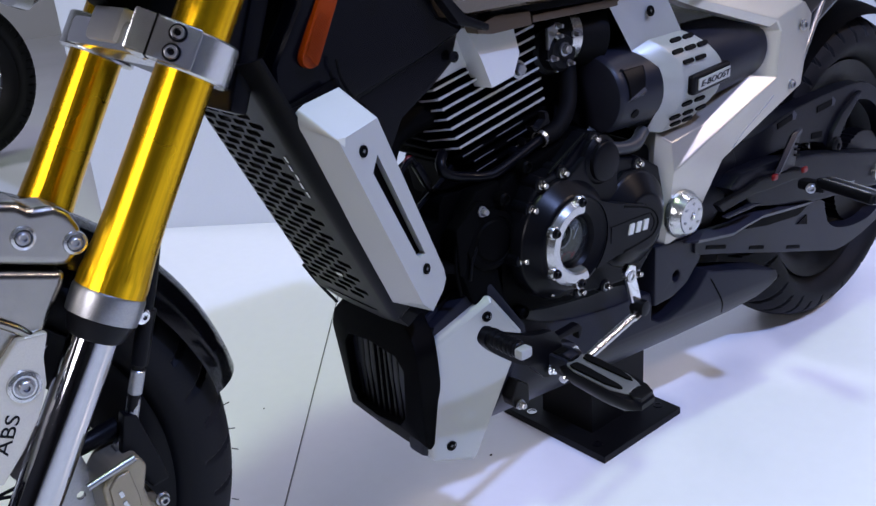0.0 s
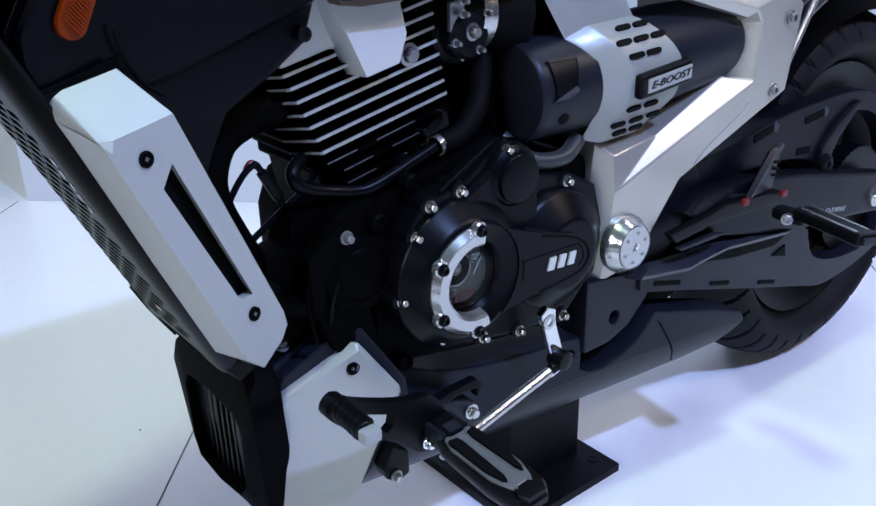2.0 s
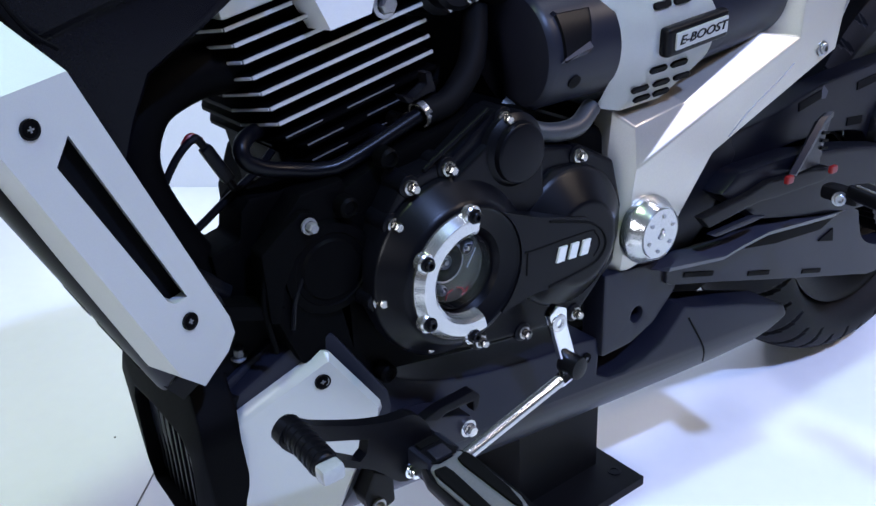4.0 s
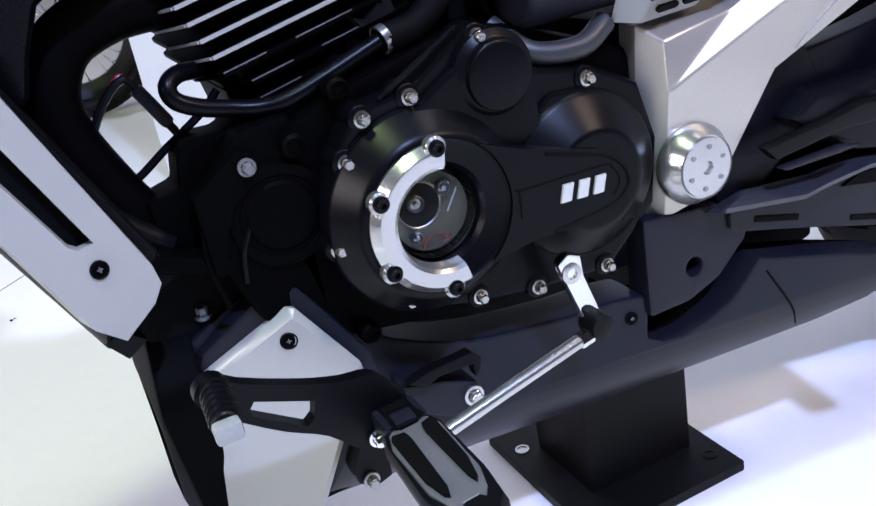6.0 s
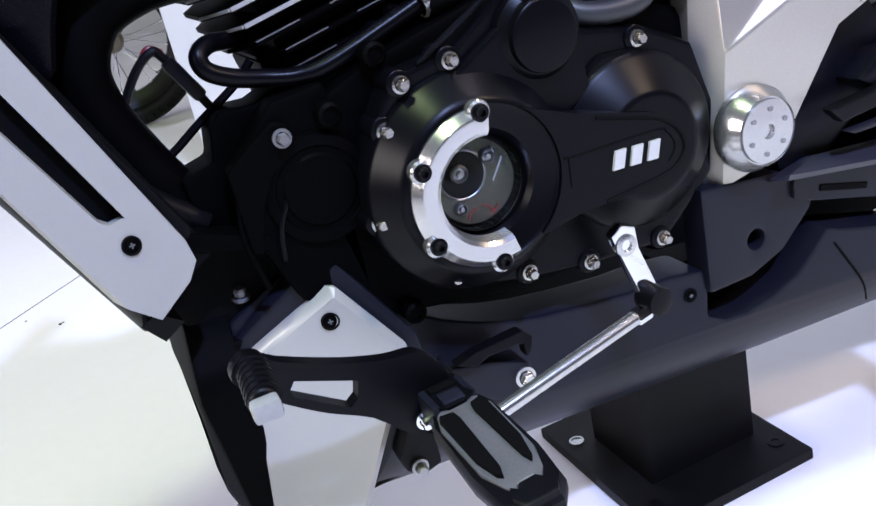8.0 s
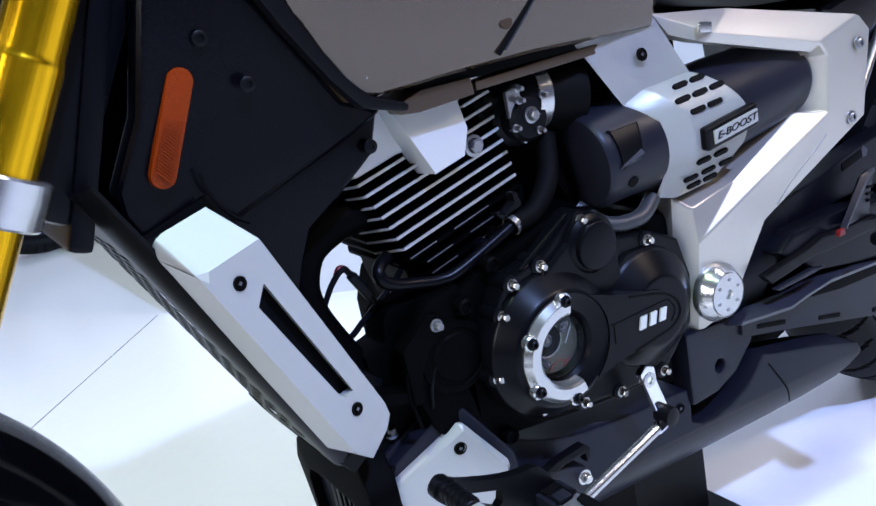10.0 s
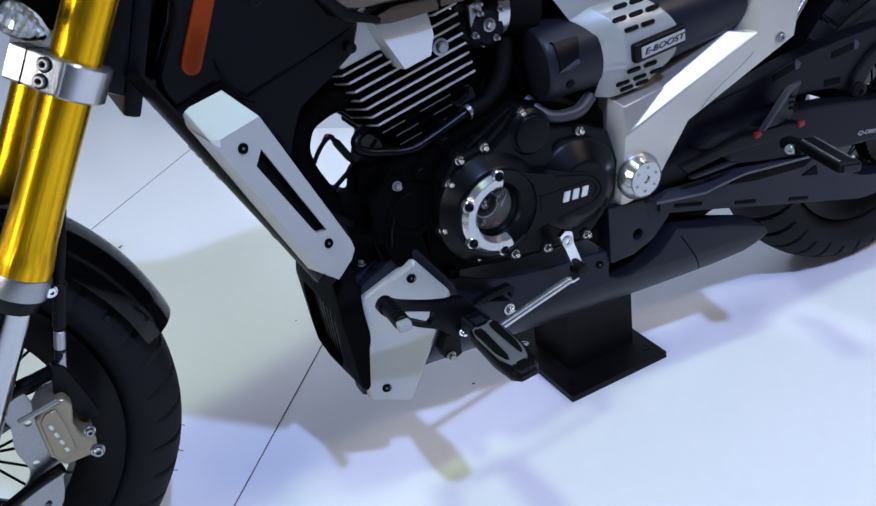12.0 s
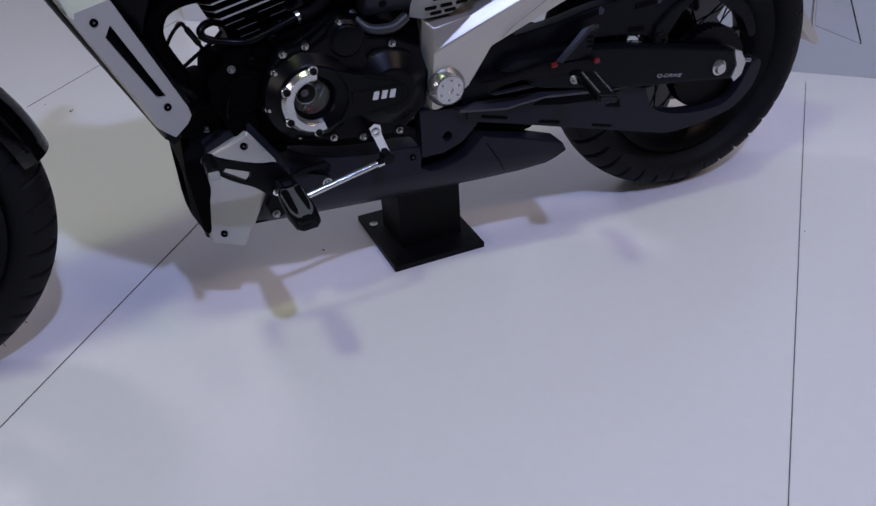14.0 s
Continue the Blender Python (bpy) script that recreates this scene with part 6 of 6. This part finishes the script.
part("bracket_stay", plate([(-0.345, 0.244), (-0.333, 0.267), (-0.313, 0.253), (-0.313, 0.226), (-0.330, 0.221), (-0.342, 0.231)], -0.125, 0.02, (), 0.003), BLACK, ctrl)
hex_bolt((-0.332, -0.126, 0.232), ctrl, 0.0046, (0, -1, 0), STEEL)
hex_bolt((-0.235, -0.1325, 0.272), ctrl, 0.0058, (0, -1, 0), BRIGHT)
hex_bolt((-0.336, -0.186, 0.308), ctrl, 0.0045)
for k in range(6):
    part("toe_rib", lathe([(0.0080, 0), (0.0106, 0.0012), (0.0106, 0.0044), (0.0080, 0.0056)], (-0.4325 - 0.0005 * k, -0.188 - 0.0076 * k, 0.3905), (0, -1, 0), 18), BLACK, ctrl)
part("toe_peg", rod((-0.432, -0.178, 0.391), (-0.436, -0.236, 0.391), 0.0092, 16), BLACK, ctrl)
part("toe_peg_tip", slab((0.017, 0.012, 0.012), (-0.4365, -0.2415, 0.391), 0.003), PALE, ctrl, "pale clear moulded toe peg tip")
PEG = pose(-0.3185, -0.254, 0.309, 4.6, -4, 0)


def peg_piece(rows):
    own = loft([[Vector((x * s, y * s, z)) for x, y in prof] for prof, s, z in rows])
    own.transform(PEG)
    return own


prof = [(-0.017, 0.055), (-0.022, 0.040), (-0.024, -0.020), (-0.020, -0.052), (-0.011, -0.062), (0.012, -0.062), (0.021, -0.050), (0.024, -0.020), (0.022, 0.040), (0.017, 0.055)]
peg = part("footpeg", peg_piece([(prof, 0.80, -0.011), (prof, 1.0, -0.003), (prof, 1.0, 0.004), (prof, 0.93, 0.009)]), BLACK, moto, "black rubber footpeg with an alloy plate")
face = [(-0.010, 0.050), (-0.0155, 0.044), (-0.0195, 0.030), (-0.0185, -0.022), (-0.0120, -0.040), (-0.0075, -0.046), (-0.0050, -0.041), (0.0065, -0.041), (0.0090, -0.046), (0.0140, -0.038), (0.0190, -0.020), (0.0190, 0.034), (0.0150, 0.046), (0.0110, 0.050), (0.0070, 0.045), (-0.0060, 0.045)]
part("alloy_plate", peg_piece([(face, 1.0, 0.006), (face, 1.0, 0.0100), (face, 0.97, 0.0108)]), PEWTER, peg, "grey alloy tread plate")
for strip in ([(-0.0168, 0.036), (-0.0150, 0.040), (-0.0062, 0.038), (-0.0050, 0.030), (-0.0068, -0.026), (-0.0090, -0.033), (-0.0120, -0.030), (-0.0160, -0.012)], [(0.0168, 0.037), (0.0150, 0.041), (0.0072, 0.039), (0.0060, 0.031), (0.0085, -0.024), (0.0105, -0.032), (0.0132, -0.028), (0.0165, -0.010)]):
    part("rubber_pad", peg_piece([(strip, 1.0, 0.009), (strip, 1.0, 0.0128), (strip, 0.985, 0.0138)]), VOID, peg)
tip = [(-0.0110, -0.044), (-0.0075, -0.048), (-0.0048, -0.044), (0.0062, -0.044), (0.0092, -0.048), (0.0130, -0.042), (0.0150, -0.052), (0.0110, -0.060), (-0.0100, -0.060), (-0.0140, -0.052)]
part("tip_cap", peg_piece([(tip, 1.0, 0.006), (tip, 1.0, 0.0112), (tip, 0.97, 0.0122)]), BLACK, peg)
root = [(-0.0150, 0.050), (-0.0110, 0.058), (0.0110, 0.058), (0.0150, 0.050), (0.0100, 0.046), (-0.0080, 0.046)]
part("root_cap", peg_piece([(root, 1.0, 0.002), (root, 1.0, 0.0125), (root, 0.95, 0.0135)]), BLACK, peg)
part("peg_hinge", slab((0.030, 0.034, 0.026), (-0.319, -0.186, 0.314), 0.006), BLACK, peg)
part("hinge_tab", slab((0.016, 0.013, 0.006), (-0.320, -0.203, 0.3255), 0.0015, (8, 0, 0)), DARK, peg)
part("hinge_notch", slab((0.019, 0.007, 0.003), (-0.320, -0.188, 0.3268), 0.0008), VOID, peg)
for dx in (-0.0135, 0.0135):
    part("hinge_cheek", soften(slab((0.006, 0.030, 0.022), (-0.3195 + dx, -0.194, 0.316), 0.0), 0.003, 2), DARK, peg)
part("hinge_pin", rod((-0.340, -0.192, 0.309), (-0.300, -0.192, 0.309), 0.0045, 12), CHROME, peg)
lever = part("shift_lever", plate([(-0.157, 0.368), (-0.147, 0.376), (-0.135, 0.370), (-0.134, 0.352), (-0.123, 0.318), (-0.128, 0.308), (-0.138, 0.312), (-0.148, 0.341)], -0.158, 0.010, (), 0.003), CHROME, moto, "chromed shift shaft lever")
part("lever_clamp", lathe([(0.0088, 0), (0.0088, 0.006), (0.006, 0.0068), (0.0045, 0.0068), (0.0040, 0.0045), (0, 0.0045)], (-0.1455, -0.153, 0.358), (0, -1, 0), 20), BRIGHT, lever)
part("joint_boot", lathe([(0.010, 0), (0.012, 0.006), (0.011, 0.020), (0, 0.022)], (-0.131, -0.150, 0.308), (0.1, -1, 0), 18), BLACK, lever)
part("shift_rod", rod((-0.142, -0.163, 0.302), (-0.305, -0.175, 0.275), 0.0058, 16), BRIGHT, moto, "polished shift rod")
part("rod_nut", rod((-0.137, -0.163, 0.303), (-0.150, -0.1635, 0.3005), 0.0070, 6), CHROME, moto)

# another motorcycle's wheel stands behind the wall's end
other = thing("parked_motorcycle", "front wheel and fork of another motorcycle with wire spokes", "motorcycle", (0, 0, 0))
OTHER = (-0.26, 2.98, 0.335)
ohub = part("front_wheel", lathe([(0, -0.06), (0.03, -0.06), (0.045, -0.04), (0.045, -0.03), (0.03, -0.02), (0.03, 0.02), (0.045, 0.03), (0.045, 0.04), (0.03, 0.06), (0, 0.06)], OTHER, (0, 1, 0), 24), TITAN, other)
tyre("tyre", OTHER, 0.335, 0.11, 0.255, ohub, 60, 0.4)
wheel_rim(OTHER, 0.256, 0.07, ohub)
spokes(OTHER, 0.04, 0.215, 0.035, 32, ohub, CHROME)
for side in (-1, 1):
    part("fork_leg", rod((OTHER[0] - 0.03, OTHER[1] + side * 0.09, OTHER[2] - 0.02), (OTHER[0] + 0.28, OTHER[1] + side * 0.09, 1.0), 0.024, 20), BLACK, other)
